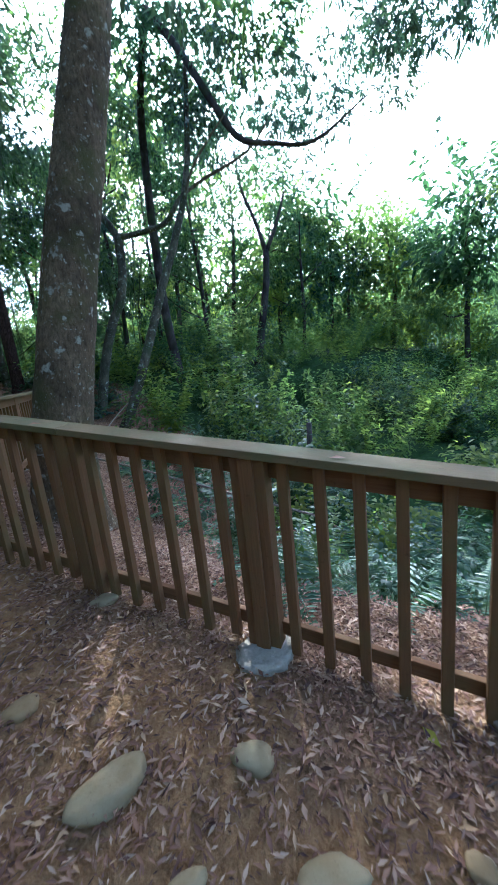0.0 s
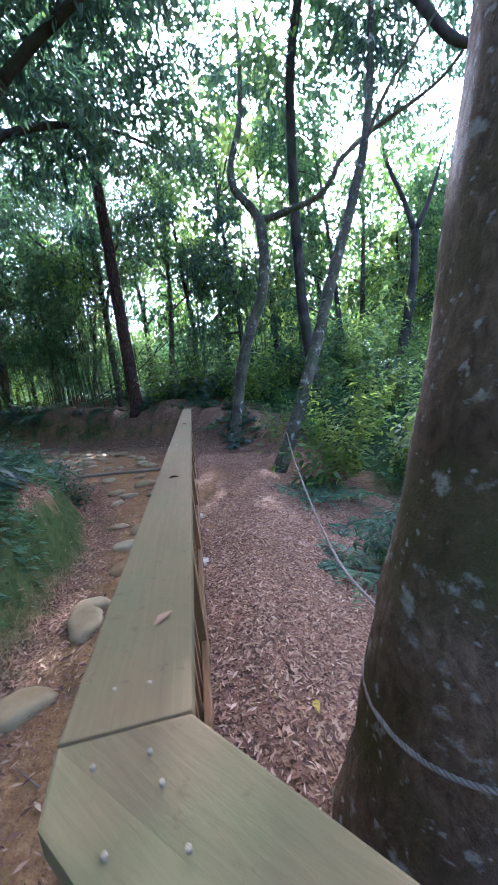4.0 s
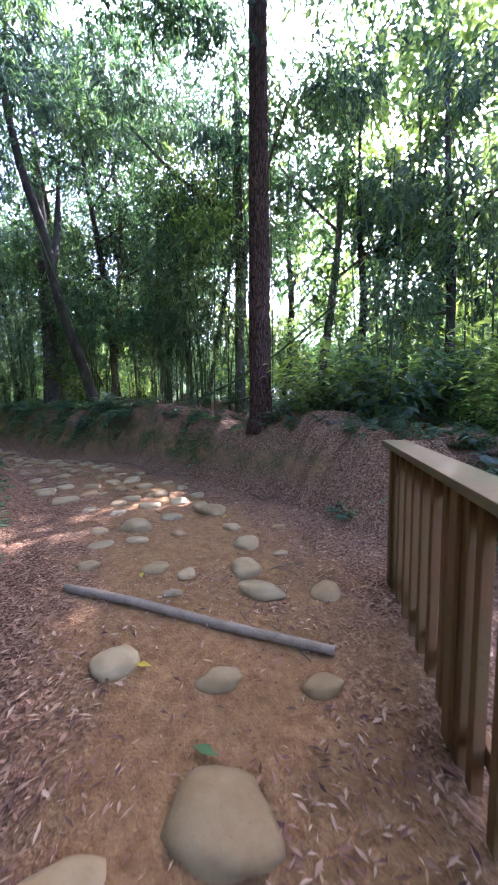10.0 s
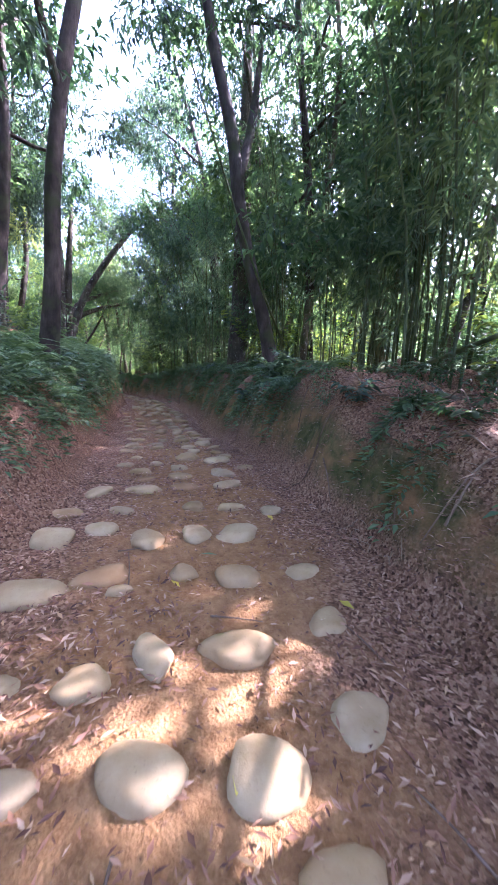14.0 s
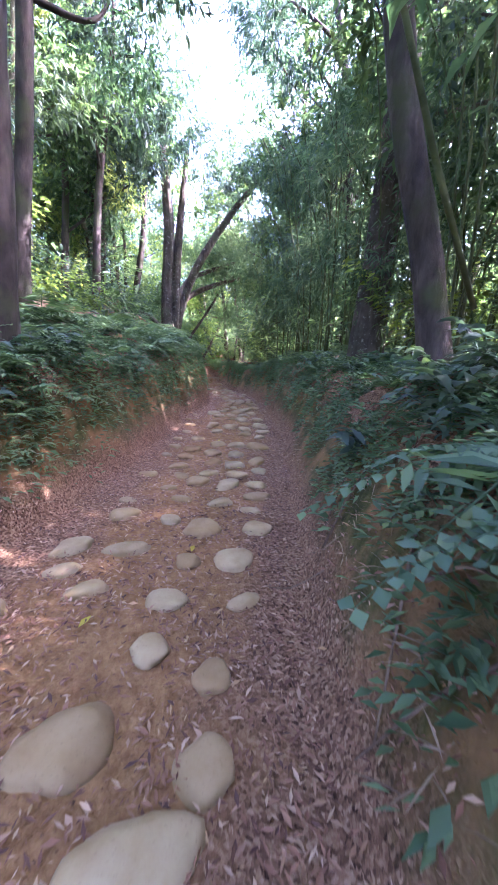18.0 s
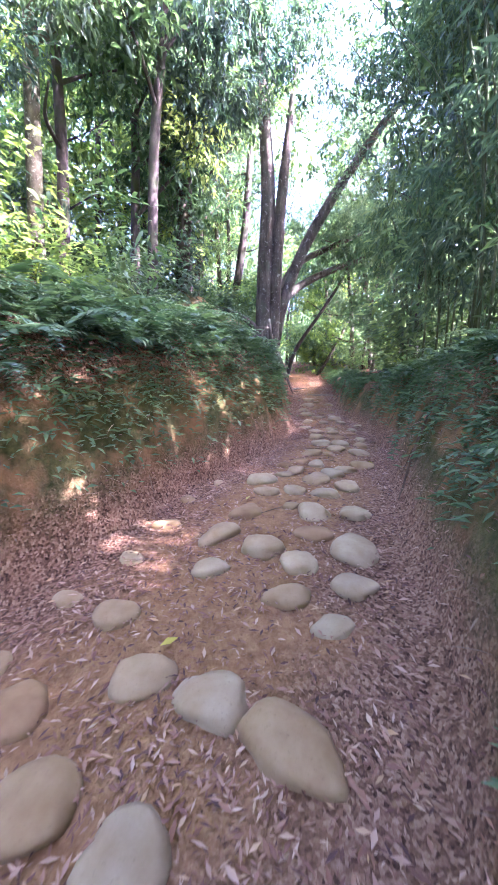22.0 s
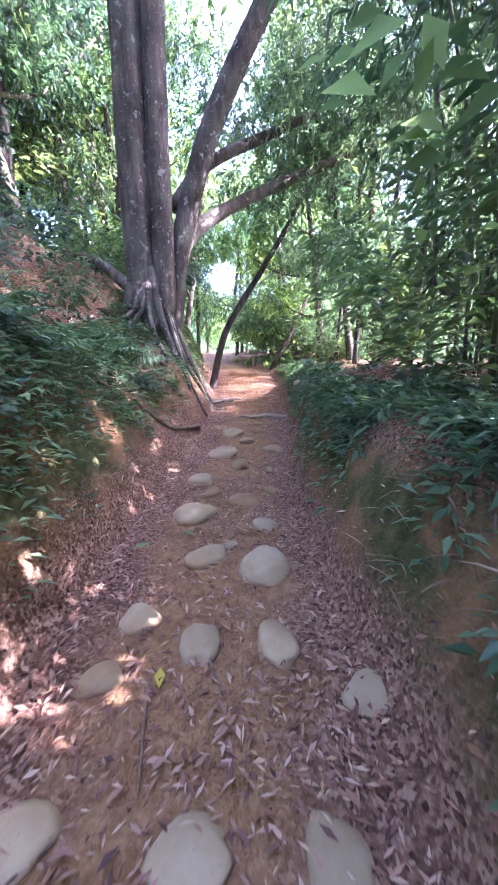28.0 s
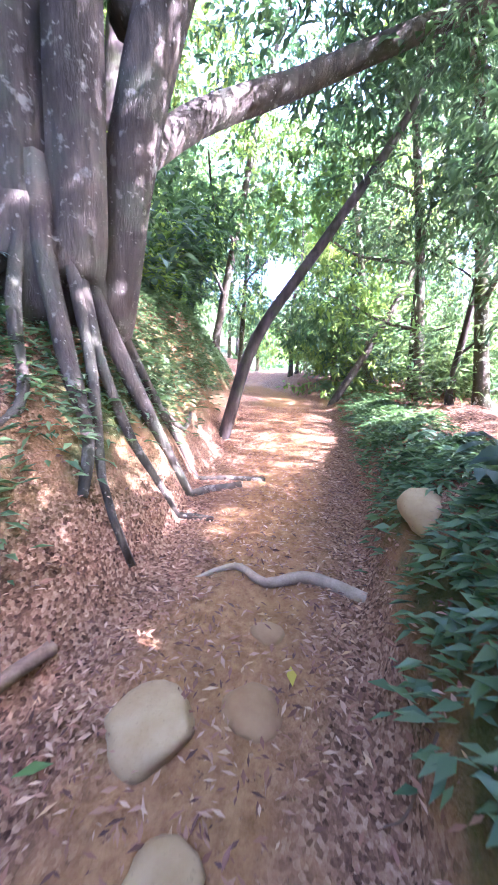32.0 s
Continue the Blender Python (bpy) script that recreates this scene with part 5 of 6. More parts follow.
for j, (x, y, h, r, kinds) in enumerate([(-1.6, 17.5, 9, 0.11, ["green"]), (-0.6, 21.5, 10, 0.14, ["green", "yellow"]), (3.6, 22.0, 7.5, 0.12, ["green", "yellow"]), (-3.4, 19.5, 10, 0.13, ["green", "blue"]),
                                         (-5.8, 18.4, 9.5, 0.13, ["green", "blue"]), (2.6, 26.5, 9, 0.15, ["far"]), (6.5, 27.0, 8, 0.15, ["far"]), (-2.5, 27, 11, 0.16, ["far"]), (-7.5, 22, 11, 0.15, ["far"]), (10.5, 26, 8.0, 0.16, ["far"]), (13.5, 22, 10.0, 0.17, ["far"]), (15, 16, 10.0, 0.17, ["far"])]):
    grown("valley_tree", "leafy tree standing down in the valley", x, y, h, r, [M_BARK_DARK, M_BARK_MOSS][j % 2], kinds, 700 + j, (rng.normal(0, 0.5), 0), 2.0, 6, 2, 0.25, 1.0, "valley trees")


def far_wood():
    """Wooded slopes beyond, as one mass of leaf clumps on the hillside."""
    vs, ts, n = [], [], 0
    r = np.random.default_rng(9)
    src = CROWN["far"]
    for i in range(420):
        a = r.uniform(-math.pi, math.pi)
        d = r.uniform(24, 62)
        x, y = -14 + math.cos(a) * (d + 14), 9 + math.sin(a) * d
        near = abs(float(lay([x], [y])[1][0]))
        if near < 20:
            continue
        z = ground_at(x, y) + r.uniform(0.3, 3.2)
        src_me = src[i % 6]
        co = np.empty(len(src_me.vertices) * 3, np.float32)
        src_me.vertices.foreach_get("co", co)
        s = r.uniform(1.1, 1.9)
        keep = len(src_me.vertices) // 8 * 4
        co = co.reshape(-1, 3)[:keep] * s + np.array([x, y, z])
        q = np.arange(0, keep, 4)[:, None]
        vs.append(co)
        ts.append(np.concatenate([q + [[0, 1, 2]], q + [[0, 2, 3]]]) + n)
        n += keep
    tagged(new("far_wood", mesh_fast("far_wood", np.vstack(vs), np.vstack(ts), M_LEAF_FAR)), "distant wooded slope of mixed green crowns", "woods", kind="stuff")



def wood_edge(name, label, seed, count, material):
    """The leafy understorey that closes the view deep in the wood, as one mass of clumps."""
    r = np.random.default_rng(seed)
    vs, ts, n = [], [], 0
    while len(vs) < count:
        i = int(r.integers(0, len(LINE)))
        side = 1 if r.uniform() < 0.45 else -1
        off = side * (11.0 + 20.0 * r.uniform() ** 1.2)
        x, y = LINE[i, 0] - AHEAD[i, 1] * off, LINE[i, 1] + AHEAD[i, 0] * off
        if r.uniform() < 0.3:
            x, y = r.uniform(-12, 40), r.uniform(24, 56)
        elif r.uniform() < 0.2:
            x, y = r.uniform(-66, -48), r.uniform(-8, 26)
        d = lay([x], [y])[1][0]
        valley = x > -5 and y > 8
        # the valley takes only the paler leaf copy, so it looks lit
        if abs(d) < (24 if valley else 10) or valley and material == M_LEAF:
            continue
        g = ground_at(x, y)
        top = 1.3 + abs(d) * (0.24 if valley else 0.36 if d < 0 else 0.48)
        z = r.uniform(g + 0.6, max(g + 1.5, top))
        kinds = "mid" if abs(d) < 22 else "far"
        me = CROWN[kinds][int(r.integers(len(CROWN[kinds])))]
        co = np.empty(len(me.vertices) * 3, np.float32)
        me.vertices.foreach_get("co", co)
        s, a = r.uniform(0.8, 1.25), r.uniform(0, 6.28)
        co = co.reshape(-1, 3) * s
        vs.append(np.stack([x + co[:, 0] * math.cos(a) - co[:, 1] * math.sin(a), y + co[:, 0] * math.sin(a) + co[:, 1] * math.cos(a), z + co[:, 2]], 1))
        q = np.arange(0, len(co), 4)[:, None]
        ts.append(np.concatenate([q + [[0, 1, 2]], q + [[0, 2, 3]]]) + n)
        n += len(co)
    tagged(new(name, mesh_fast(name, np.vstack(vs), np.vstack(ts), material)), label, "woods", kind="stuff")


far_wood()
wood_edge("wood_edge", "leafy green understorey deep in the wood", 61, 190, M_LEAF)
# second mass in the paled leaf; its sunlight is colour
wood_edge("sunlit_wood_edge", "pale green foliage deep in the wood, sunlight and haze put in its colour", 62, 250, M_LEAF_FAR)

# ---- undergrowth ----
def shrub_mesh(seed, material, n=420, length=0.12, width=0.36, tall=0.9, wide=0.7, fine=False):
    rng = np.random.default_rng(seed)
    stems = 9
    base, go = [], []
    for s in range(stems):
        a = rng.uniform(0, 6.28)
        out = wide * rng.uniform(0.3, 1.0)
        h = tall * rng.uniform(0.55, 1.1)
        m = n // stems
        t = rng.uniform(0.15, 1, m) ** 0.8
        p = np.stack([math.cos(a) * out * t ** 1.3, math.sin(a) * out * t ** 1.3, h * t], 1) + rng.normal(0, 0.07, (m, 3))
        base.append(p)
        go.append(np.stack([math.cos(a) + rng.normal(0, 0.9, m), math.sin(a) + rng.normal(0, 0.9, m), rng.normal(0.05, 0.4, m)], 1))
    base, go = np.vstack(base), np.vstack(go)
    L = rng.uniform(0.6, 1.25, len(base)) * length
    v, t = leaf_cloud(base, go, L, L * width, 0.15, 0.25, fine)
    v[:, 2] = np.maximum(v[:, 2], -0.05)
    return mesh_fast("leaves", v, t, material)


def frond_data(seed, length=0.6, up=0.8):
    """One arching frond along its own x with paired tapering pinnae."""
    rng = np.random.default_rng(seed)
    t = np.linspace(0, 1, 17)
    pts = np.stack([length * t * np.cos(up * (1 - 0.6 * t)), 0.04 * length * np.sin(t * 3 + seed), length * (t * math.sin(up) - 0.62 * t * t)], 1)
    way = np.gradient(pts, axis=0)
    way /= np.linalg.norm(way, axis=1)[:, None]
    base, go, L, W = [], [], [], []
    for i in range(2, 17):
        size = length * 0.30 * math.sin(min(1, t[i] * 1.25 + 0.18) * 3.0) ** 0.8 if t[i] < 0.97 else length * 0.05
        for s in (-1, 1):
            base.append(pts[i])
            go.append(np.array([0, s, -0.12]) + way[i] * 0.35 + rng.normal(0, 0.06, 3))
            L.append(max(0.02, size * rng.uniform(0.85, 1.1)))
            W.append(max(0.012, length * 0.052))
    v, f = leaf_cloud(np.array(base), np.array(go), np.array(L), np.array(W), 0.1, 0.12)
    tv, tf = tube_data(pts[::4], [0.004, 0.0035, 0.003, 0.002, 0.001], 4)
    tri = [(q[0] + len(v), q[j] + len(v), q[j + 1] + len(v)) for q in tf if len(q) == 4 for j in (1, 2)]
    return np.vstack([v, np.array([tuple(p) for p in tv])]), np.vstack([f, np.array(tri)])


FROND_DATA = [frond_data(i, 0.5 + 0.05 * i, 0.5 + 0.13 * (i * 3 % 5)) for i in range(6)]
FRONDS = [mesh_fast("frond", v, t, M_FERN) for v, t in FROND_DATA]
SHRUBS = [shrub_mesh(11, M_LEAF, 280, 0.13, 0.4, fine=True), shrub_mesh(12, M_LEAF_BLUE, 280, 0.14, 0.33, fine=True), shrub_mesh(13, M_LEAF, 300, 0.115, 0.44, fine=True), shrub_mesh(14, M_LEAF_YELLOW, 280, 0.12, 0.42, fine=True), shrub_mesh(15, M_FERN, 300, 0.15, 0.22, fine=True)]
def sprig_mesh(seed, material, n=20, length=0.09, width=0.42, tall=0.24, wide=0.22):
    """A leafy stem arching out along its own x."""
    rng = np.random.default_rng(seed)
    t = np.linspace(0.15, 1, n)
    base = np.stack([wide * t ** 1.3, rng.normal(0, 0.015, n), tall * t - 0.3 * tall * t ** 3], 1)
    way = np.where(np.arange(n) % 2, 1.0, -1.0)
    go = np.stack([0.55 + rng.normal(0, 0.25, n), way + rng.normal(0, 0.25, n), rng.normal(0.05, 0.25, n)], 1)
    L = length * (0.65 + 0.5 * np.sin(t * 2.6)) * rng.uniform(0.8, 1.15, n)
    v, f = leaf_cloud(base, go, L, L * width, 0.15, 0.25, True)
    tv, tf = tube_data(base[::4] - np.array([0, 0, 0.005]), [0.004] * len(base[::4]), 4)
    tri = [(q[0] + len(v), q[j] + len(v), q[j + 1] + len(v)) for q in tf if len(q) == 4 for j in (1, 2)]
    return mesh_fast("sprig", np.vstack([v, np.array([tuple(p) for p in tv])]), np.vstack([f, np.array(tri)]), material)


SPRIGS = [[sprig_mesh(60 + i, M_FERN, 20, 0.085, 0.4), sprig_mesh(63 + i, M_FERN, 16, 0.1, 0.35, 0.16, 0.28)] for i in range(1)] + [[sprig_mesh(70, M_LEAF_BLUE, 14, 0.13, 0.42, 0.3, 0.2), sprig_mesh(71, M_LEAF_BLUE, 12, 0.12, 0.45, 0.2, 0.26)], [sprig_mesh(72, M_LEAF, 20, 0.07, 0.5, 0.18, 0.2), sprig_mesh(73, M_LEAF, 18, 0.075, 0.5, 0.12, 0.26)]]


def plant(name, meshes, x, y, s, label, category, group, r, sink=0.02):
    ob = new(name, meshes[int(r.integers(len(meshes)))])
    ob.matrix_basis = Matrix.Translation((x, y, ground_at(x, y) - sink)) @ pose(0, 0, 0, r.normal(0, 6), r.normal(0, 6), r.uniform(0, 360)) @ Matrix.Diagonal((s, s, s * r.uniform(0.85, 1.15), 1))
    return tagged(ob, label, category, group)


def scatter(n, seed, x_lo, x_hi, side, lo, hi, make):
    r = np.random.default_rng(seed)
    for _ in range(n):
        i_x = r.uniform(x_lo, x_hi)
        i = int(np.argmin(np.abs(LINE[:, 0] - i_x)))
        w = LINE[i, 3] if side > 0 else LINE[i, 6]
        off = side * (w + r.uniform(lo, hi))
        x, y = along(i_x, off)
        reach = 0.55 if side < 0 and -23.5 < i_x < -18.5 else lo * 0.8 - 0.05
        if abs(lay([x], [y])[1][0]) < w + reach:
            continue
        make(x, y, r)


def fern(x, y, r, s=1.0):
    """A fern of its own fronds."""
    root = empty("fern", x, y, ground_at(x, y) - 0.02, "green fern with arching fronds on the bank", "fern", "ferns on the banks")
    n = int(r.integers(6, 9))
    s = s * r.uniform(0.7, 1.25)
    for k in range(n):
        q = s * r.uniform(0.8, 1.15)
        part("frond", FRONDS[int(r.integers(6))], root, "", pose(0, 0, 0, 0, 0, 360 * k / n + r.normal(0, 14)) @ pose(0, 0, 0, r.normal(0, 8), r.normal(0, 8), 0) @ Matrix.Diagonal((q, q, q, 1)))


def fern_thicket(n, seed, x_lo, x_hi, lo, hi, low, high, label):
    """The ferns behind, joined: too many to count."""
    r = np.random.default_rng(seed)
    i = r.integers(0, len(LINE), n * 3)
    i = i[(LINE[i, 0] > x_lo) & (LINE[i, 0] < x_hi)][:n]
    side = np.where(r.uniform(0, 1, len(i)) < 0.55, 1, -1)
    w = np.where(side > 0, LINE[i, 3] + LINE[i, 5], LINE[i, 6] + LINE[i, 8])
    off = side * (np.maximum(w, np.where(side > 0, 0.0, 2.2)) + r.uniform(lo, hi, len(i)) - 0.35 * (side > 0))
    x, y = LINE[i, 0] - AHEAD[i, 1] * off, LINE[i, 1] + AHEAD[i, 0] * off
    ok = (side > 0) | (x < -17)
    x, y = x[ok], y[ok]
    z, _, _, d, at = heights(x, y)
    room = np.abs(d) - np.where(d > 0, LINE[at, 3], LINE[at, 6])
    vs, ts, m = [], [], 0
    for a, b, c, free in zip(x, y, z, room):
        k = int(r.integers(6, 9))
        s = min(r.uniform(low, high), 0.25 + 0.95 * free)
        if free < 0.35:
            continue
        for j in range(k):
            v, t = FROND_DATA[int(r.integers(6))]
            turn = 6.28 * j / k + r.normal(0, 0.25)
            q = s * r.uniform(0.8, 1.2)
            cs, sn = math.cos(turn) * q, math.sin(turn) * q
            vs.append(np.stack([a + v[:, 0] * cs - v[:, 1] * sn, b + v[:, 0] * sn + v[:, 1] * cs, c - 0.02 + v[:, 2] * q * r.uniform(0.9, 1.4)], 1))
            ts.append(t + m)
            m += len(v)
    tagged(new("fern_thicket", mesh_fast("fern_thicket", np.vstack(vs), np.vstack(ts), M_FERN)), label, "ferns", kind="stuff")


def shrub(x, y, r, s=1.0, which=None):
    plant("shrub", which or SHRUBS, x, y, s * r.uniform(0.75, 1.4), "leafy green undergrowth shrub", "shrub", "undergrowth shrubs", r)


def herb(x, y, r):
    """A small plant of a few leafy stems."""
    root = empty("herb", x, y, ground_at(x, y) - 0.02, "small green broad-leaved plant on the bank", "plant", "small bank plants")
    kind = SPRIGS[int(r.integers(3))]
    s = r.uniform(0.7, 1.35)
    n = int(r.integers(4, 7))
    for k in range(n):
        q = s * r.uniform(0.8, 1.2)
        part("stem", kind[k % 2], root, "", pose(0, 0, 0, r.normal(0, 8), r.normal(0, 10), 360 * k / n + r.normal(0, 16)) @ Matrix.Diagonal((q, q, q, 1)))


# ferny banks of the sunken way
scatter(70, 1, -30, -11.5, 1, 0.45, 2.2, fern)
scatter(40, 2, -30, -20, 1, 0.5, 1.6, lambda x, y, r: fern(x, y, r, 1.25))
scatter(40, 3, -27.5, -17.5, -1, 1.15, 2.3, fern)
scatter(6, 31, -17, -12, -1, 0.5, 1.8, fern)
scatter(60, 4, -32, -10.5, 1, 0.2, 1.4, herb)
scatter(60, 5, -33, -11.5, -1, 0.4, 1.5, herb)
scatter(20, 52, -20, -12.5, -1, 0.35, 1.1, herb)
scatter(20, 51, -9.6, -6.6, -1, 0.1, 1.6, herb)
scatter(55, 6, -7.8, -3.2, 1, 0.42, 1.2, herb)
scatter(26, 7, -8.0, -3.2, 1, 0.5, 1.3, fern)
scatter(16, 8, -11, -6.5, -1, 0.4, 2.2, herb)
scatter(10, 9, -10, -6.5, -1, 0.8, 2.6, fern)


scatter(44, 61, -7.4, -5.0, 1, 0.05, 0.95, lambda x, y, r: shrub(x, y, r, 0.42, [SHRUBS[0], SHRUBS[4], SHRUBS[2]]))
scatter(32, 64, -13.0, -6.8, -1, 0.25, 2.0, lambda x, y, r: shrub(x, y, r, 0.36, [SHRUBS[4], SHRUBS[2], SHRUBS[0]]))
scatter(5, 62, -13.9, -12.9, -1, 0.25, 0.7, fern)


def bank_cover():
    """The low creeping leaves that cover the banks, too many to count."""
    r = np.random.default_rng(91)
    n = 30000
    i = r.integers(30, len(LINE) - 20, n)
    side = np.where(r.uniform(0, 1, n) < 0.5, 1, -1)
    w = np.where(side > 0, LINE[i, 3], LINE[i, 6])
    run = np.where(side > 0, LINE[i, 5], LINE[i, 8])
    off = side * (w + run * r.uniform(0.12, 1.15, n) ** 0.8 + 0.1)
    x, y = LINE[i, 0] - AHEAD[i, 1] * off, LINE[i, 1] + AHEAD[i, 0] * off
    z, bare, cut, d, idx = heights(x, y)
    ok = (np.abs(d) > w + 0.1) & (fbm(x, y, 0.55, 44) > np.where(x < -15, np.where(d > 0, -0.4, -0.15), 0.1)) & ~((d < 0) & (x > -9.0)) & (x < -3.6) & ~((d > 0) & (x > -7.0) & (d < w + run))
    x, y, z = x[ok], y[ok], z[ok]
    m = 9
    cx, cy, cz = np.repeat(x, m), np.repeat(y, m), np.repeat(z, m)
    a = r.uniform(0, 6.28, len(cx))
    q = r.uniform(0, 0.22, len(cx))
    cx, cy = cx + np.cos(a) * q, cy + np.sin(a) * q
    base = np.stack([cx, cy, heights(cx, cy)[0] + r.uniform(0.015, 0.10, len(cx))], 1)
    go = np.stack([np.cos(a), np.sin(a), r.normal(0.1, 0.3, len(cx))], 1)
    L = r.uniform(0.045, 0.125, len(cx))
    v, t = leaf_cloud(base, go, L, L * r.uniform(0.2, 0.45, len(cx)), 0.12, 0.2)
    tagged(new("bank_cover", mesh_fast("bank_cover", v, t, M_FERN)), "low green creeping plants covering the earth banks", "plants", kind="stuff")


bank_cover()
fern_thicket(270, 55, -26.5, -11, -0.5, 1.6, 0.9, 1.7, "thicket of tall green ferns along the tops of the banks")
# thickets behind
scatter(64, 10, -42, 2, 1, 2.2, 6.5, lambda x, y, r: shrub(x, y, r, 1.25))
scatter(48, 11, -42, -9.5, -1, 2.2, 6.0, lambda x, y, r: shrub(x, y, r, 1.3))
scatter(30, 12, -44, -33, 1, 0.9, 3.5, lambda x, y, r: shrub(x, y, r, 1.2))
scatter(30, 13, -44, -33.5, -1, 1.1, 3.5, lambda x, y, r: shrub(x, y, r, 1.2))
# two of the four bushes use leaf copies with light put in their colour
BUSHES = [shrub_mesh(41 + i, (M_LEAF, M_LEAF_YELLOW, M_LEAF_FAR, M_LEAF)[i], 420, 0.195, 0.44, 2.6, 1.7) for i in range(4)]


def bush(x, y, r, s=1.0):
    plant("bush", BUSHES, x, y, s * r.uniform(0.75, 1.3), "tall leafy bush filling the wood", "bush", "bushes in the wood", r, 0.1)


scatter(75, 14, -46, 3, 1, 5.0, 14.0, bush)
scatter(70, 15, -46, -7, -1, 4.5, 13.0, bush)
BACK = []
scatter(60, 18, -50, 2, 1, 12.0, 22.0, lambda x, y, r: BACK.append((x, y, 1.6 * r.uniform(0.75, 1.3), r.uniform(0, 6.28))))
scatter(60, 19, -50, -8, -1, 11.0, 22.0, lambda x, y, r: BACK.append((x, y, 1.6 * r.uniform(0.75, 1.3), r.uniform(0, 6.28))))


def back_bushes():
    """The bushes deep in the wood, joined."""
    co = np.empty(len(BUSHES[0].vertices) * 3, np.float32)
    BUSHES[0].vertices.foreach_get("co", co)
    co = co.reshape(-1, 3)
    q = np.arange(0, len(co), 4)[:, None]
    tri = np.concatenate([q + [[0, 1, 2]], q + [[0, 2, 3]]])
    vs = [np.stack([x + s * (co[:, 0] * math.cos(a) - co[:, 1] * math.sin(a)), y + s * (co[:, 0] * math.sin(a) + co[:, 1] * math.cos(a)), ground_at(x, y) - 0.1 + s * co[:, 2]], 1) for x, y, s, a in BACK]
    tagged(new("back_bushes", mesh_fast("back_bushes", np.vstack(vs), np.vstack([tri + k * len(co) for k in range(len(vs))]), M_LEAF)), "mass of leafy bushes deep in the wood", "bushes", kind="stuff")


back_bushes()
# bend bushes, some in the yellow leaf colour that carries painted sunlight
for x, y, s in [(-41.0, 12.2, 0.9), (-42.6, 11.2, 1.1), (-44.0, 10.4, 1.2), (-45.4, 9.8, 1.3), (-43.4, 12.8, 1.4), (-46.6, 11.6, 1.5), (-40.2, 13.2, 1.0), (-48.0, 9.6, 1.5)]:
    plant("bush", [BUSHES[1], BUSHES[0]], x, y, s, "green to sun-tinted yellow-green bush at the far bend", "bush", "bushes in the wood", np.random.default_rng(int(-x * 10)), 0.1)
scatter(16, 16, -47, -37, -1, 1.2, 4.0, bush)
scatter(16, 17, -47, -37, 1, 1.2, 4.0, bush)
# bushes on the right bank, mostly added to block sun from the left bank
r = np.random.default_rng(79)
for x, y in [(-27.3, 15.4), (-28.2, 15.1), (-29.1, 15.5), (-30.0, 15.1), (-30.9, 15.6), (-29.5, 16.4), (-31.8, 15.2), (-26.2, 15.8), (-25.0, 16.2), (-22.2, 16.7), (-19.0, 16.9)]:
    bush(x, y, r, 0.85)
r = np.random.default_rng(78)
for _ in range(58):
    x, y = r.uniform(-8, 16.0), r.uniform(11.0, 30.0)
    if x + 2.3 + 0.43 * (y - 2.6) < 3.2:
        continue
    bush(x, y, r, 1.0 if x < 3 else 0.8)
# ferns and bushes below the fence
r = np.random.default_rng(77)
for _ in range(150):
    x, y = r.uniform(-4.2, 4.0), r.uniform(0.6, 9.5)
    edge = 1.52 - 0.45 * x + (0.45 if x > -0.6 else 2.0)
    if x + 2.3 + 0.43 * (y - 2.6) < 1.35 or math.hypot(x + 2.05, y - 3.5) < 0.75 or y < edge:
        continue
    fern(x, y, r, 1.2)
for x, y, s in [(-0.5, 4.3, 1.1), (0.3, 5.0, 1.3), (-1.0, 5.6, 1.2), (1.2, 4.6, 1.0), (0.8, 6.2, 1.4), (-0.2, 6.6, 1.4), (2.3, 5.6, 1.3), (0.2, 2.6, 0.6), (1.0, 2.4, 0.7), (-0.5, 3.2, 0.8), (0.7, 3.3, 0.9), (1.8, 3.0, 0.9), (-0.9, 4.0, 0.9), (1.6, 3.8, 1.0), (2.6, 3.8, 1.0), (-1.4, 4.8, 0.9), (-2.0, 6.6, 0.9), (-1.6, 7.4, 1.1), (3.2, 4.8, 1.1)]:
    plant("shrub", [SHRUBS[3], SHRUBS[0], SHRUBS[2]], x, y, s, "large-leaved green shrub below the fence", "shrub", "undergrowth shrubs", r)
for _ in range(90):
    x, y = r.uniform(-5.5, 8.0), r.uniform(7.0, 19.0)
    if x + 2.3 + 0.43 * (y - 2.6) < 1.9 or y < 8 - 0.2 * x and r.uniform() < 0.6:
        continue
    shrub(x, y, r, 1.4, [SHRUBS[0], SHRUBS[3], SHRUBS[3], SHRUBS[2]])
for _ in range(26):
    x, y = r.uniform(-8.5, -4.2), r.uniform(13.6, 17.5)
    shrub(x, y, r, 1.3, [SHRUBS[3], SHRUBS[0]])


# valley bushes, all yellow-green so the slope looks sunlit by colour
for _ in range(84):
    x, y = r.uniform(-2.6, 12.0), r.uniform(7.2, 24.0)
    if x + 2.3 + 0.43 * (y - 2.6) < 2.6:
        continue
    plant("bush", [BUSHES[1]], x, y, r.uniform(0.55, 0.95), "leafy bush on the valley slope, sunlight put in its yellow-green leaves", "bush", "bushes in the wood", r, 0.1)


for x, y, s in [(-30.2, 9.9, 1.1), (-29.5, 10.3, 0.9), (-30.7, 9.2, 1.3), (-31.6, 9.5, 1.2), (-28.8, 10.4, 0.9), (-32.6, 9.8, 1.2), (-29.6, 9.3, 1.3)]:
    plant("shrub", [SHRUBS[1], SHRUBS[4]], x, y, s, "dark ferny shrub on the bank beside the great tree", "shrub", "undergrowth shrubs", r)


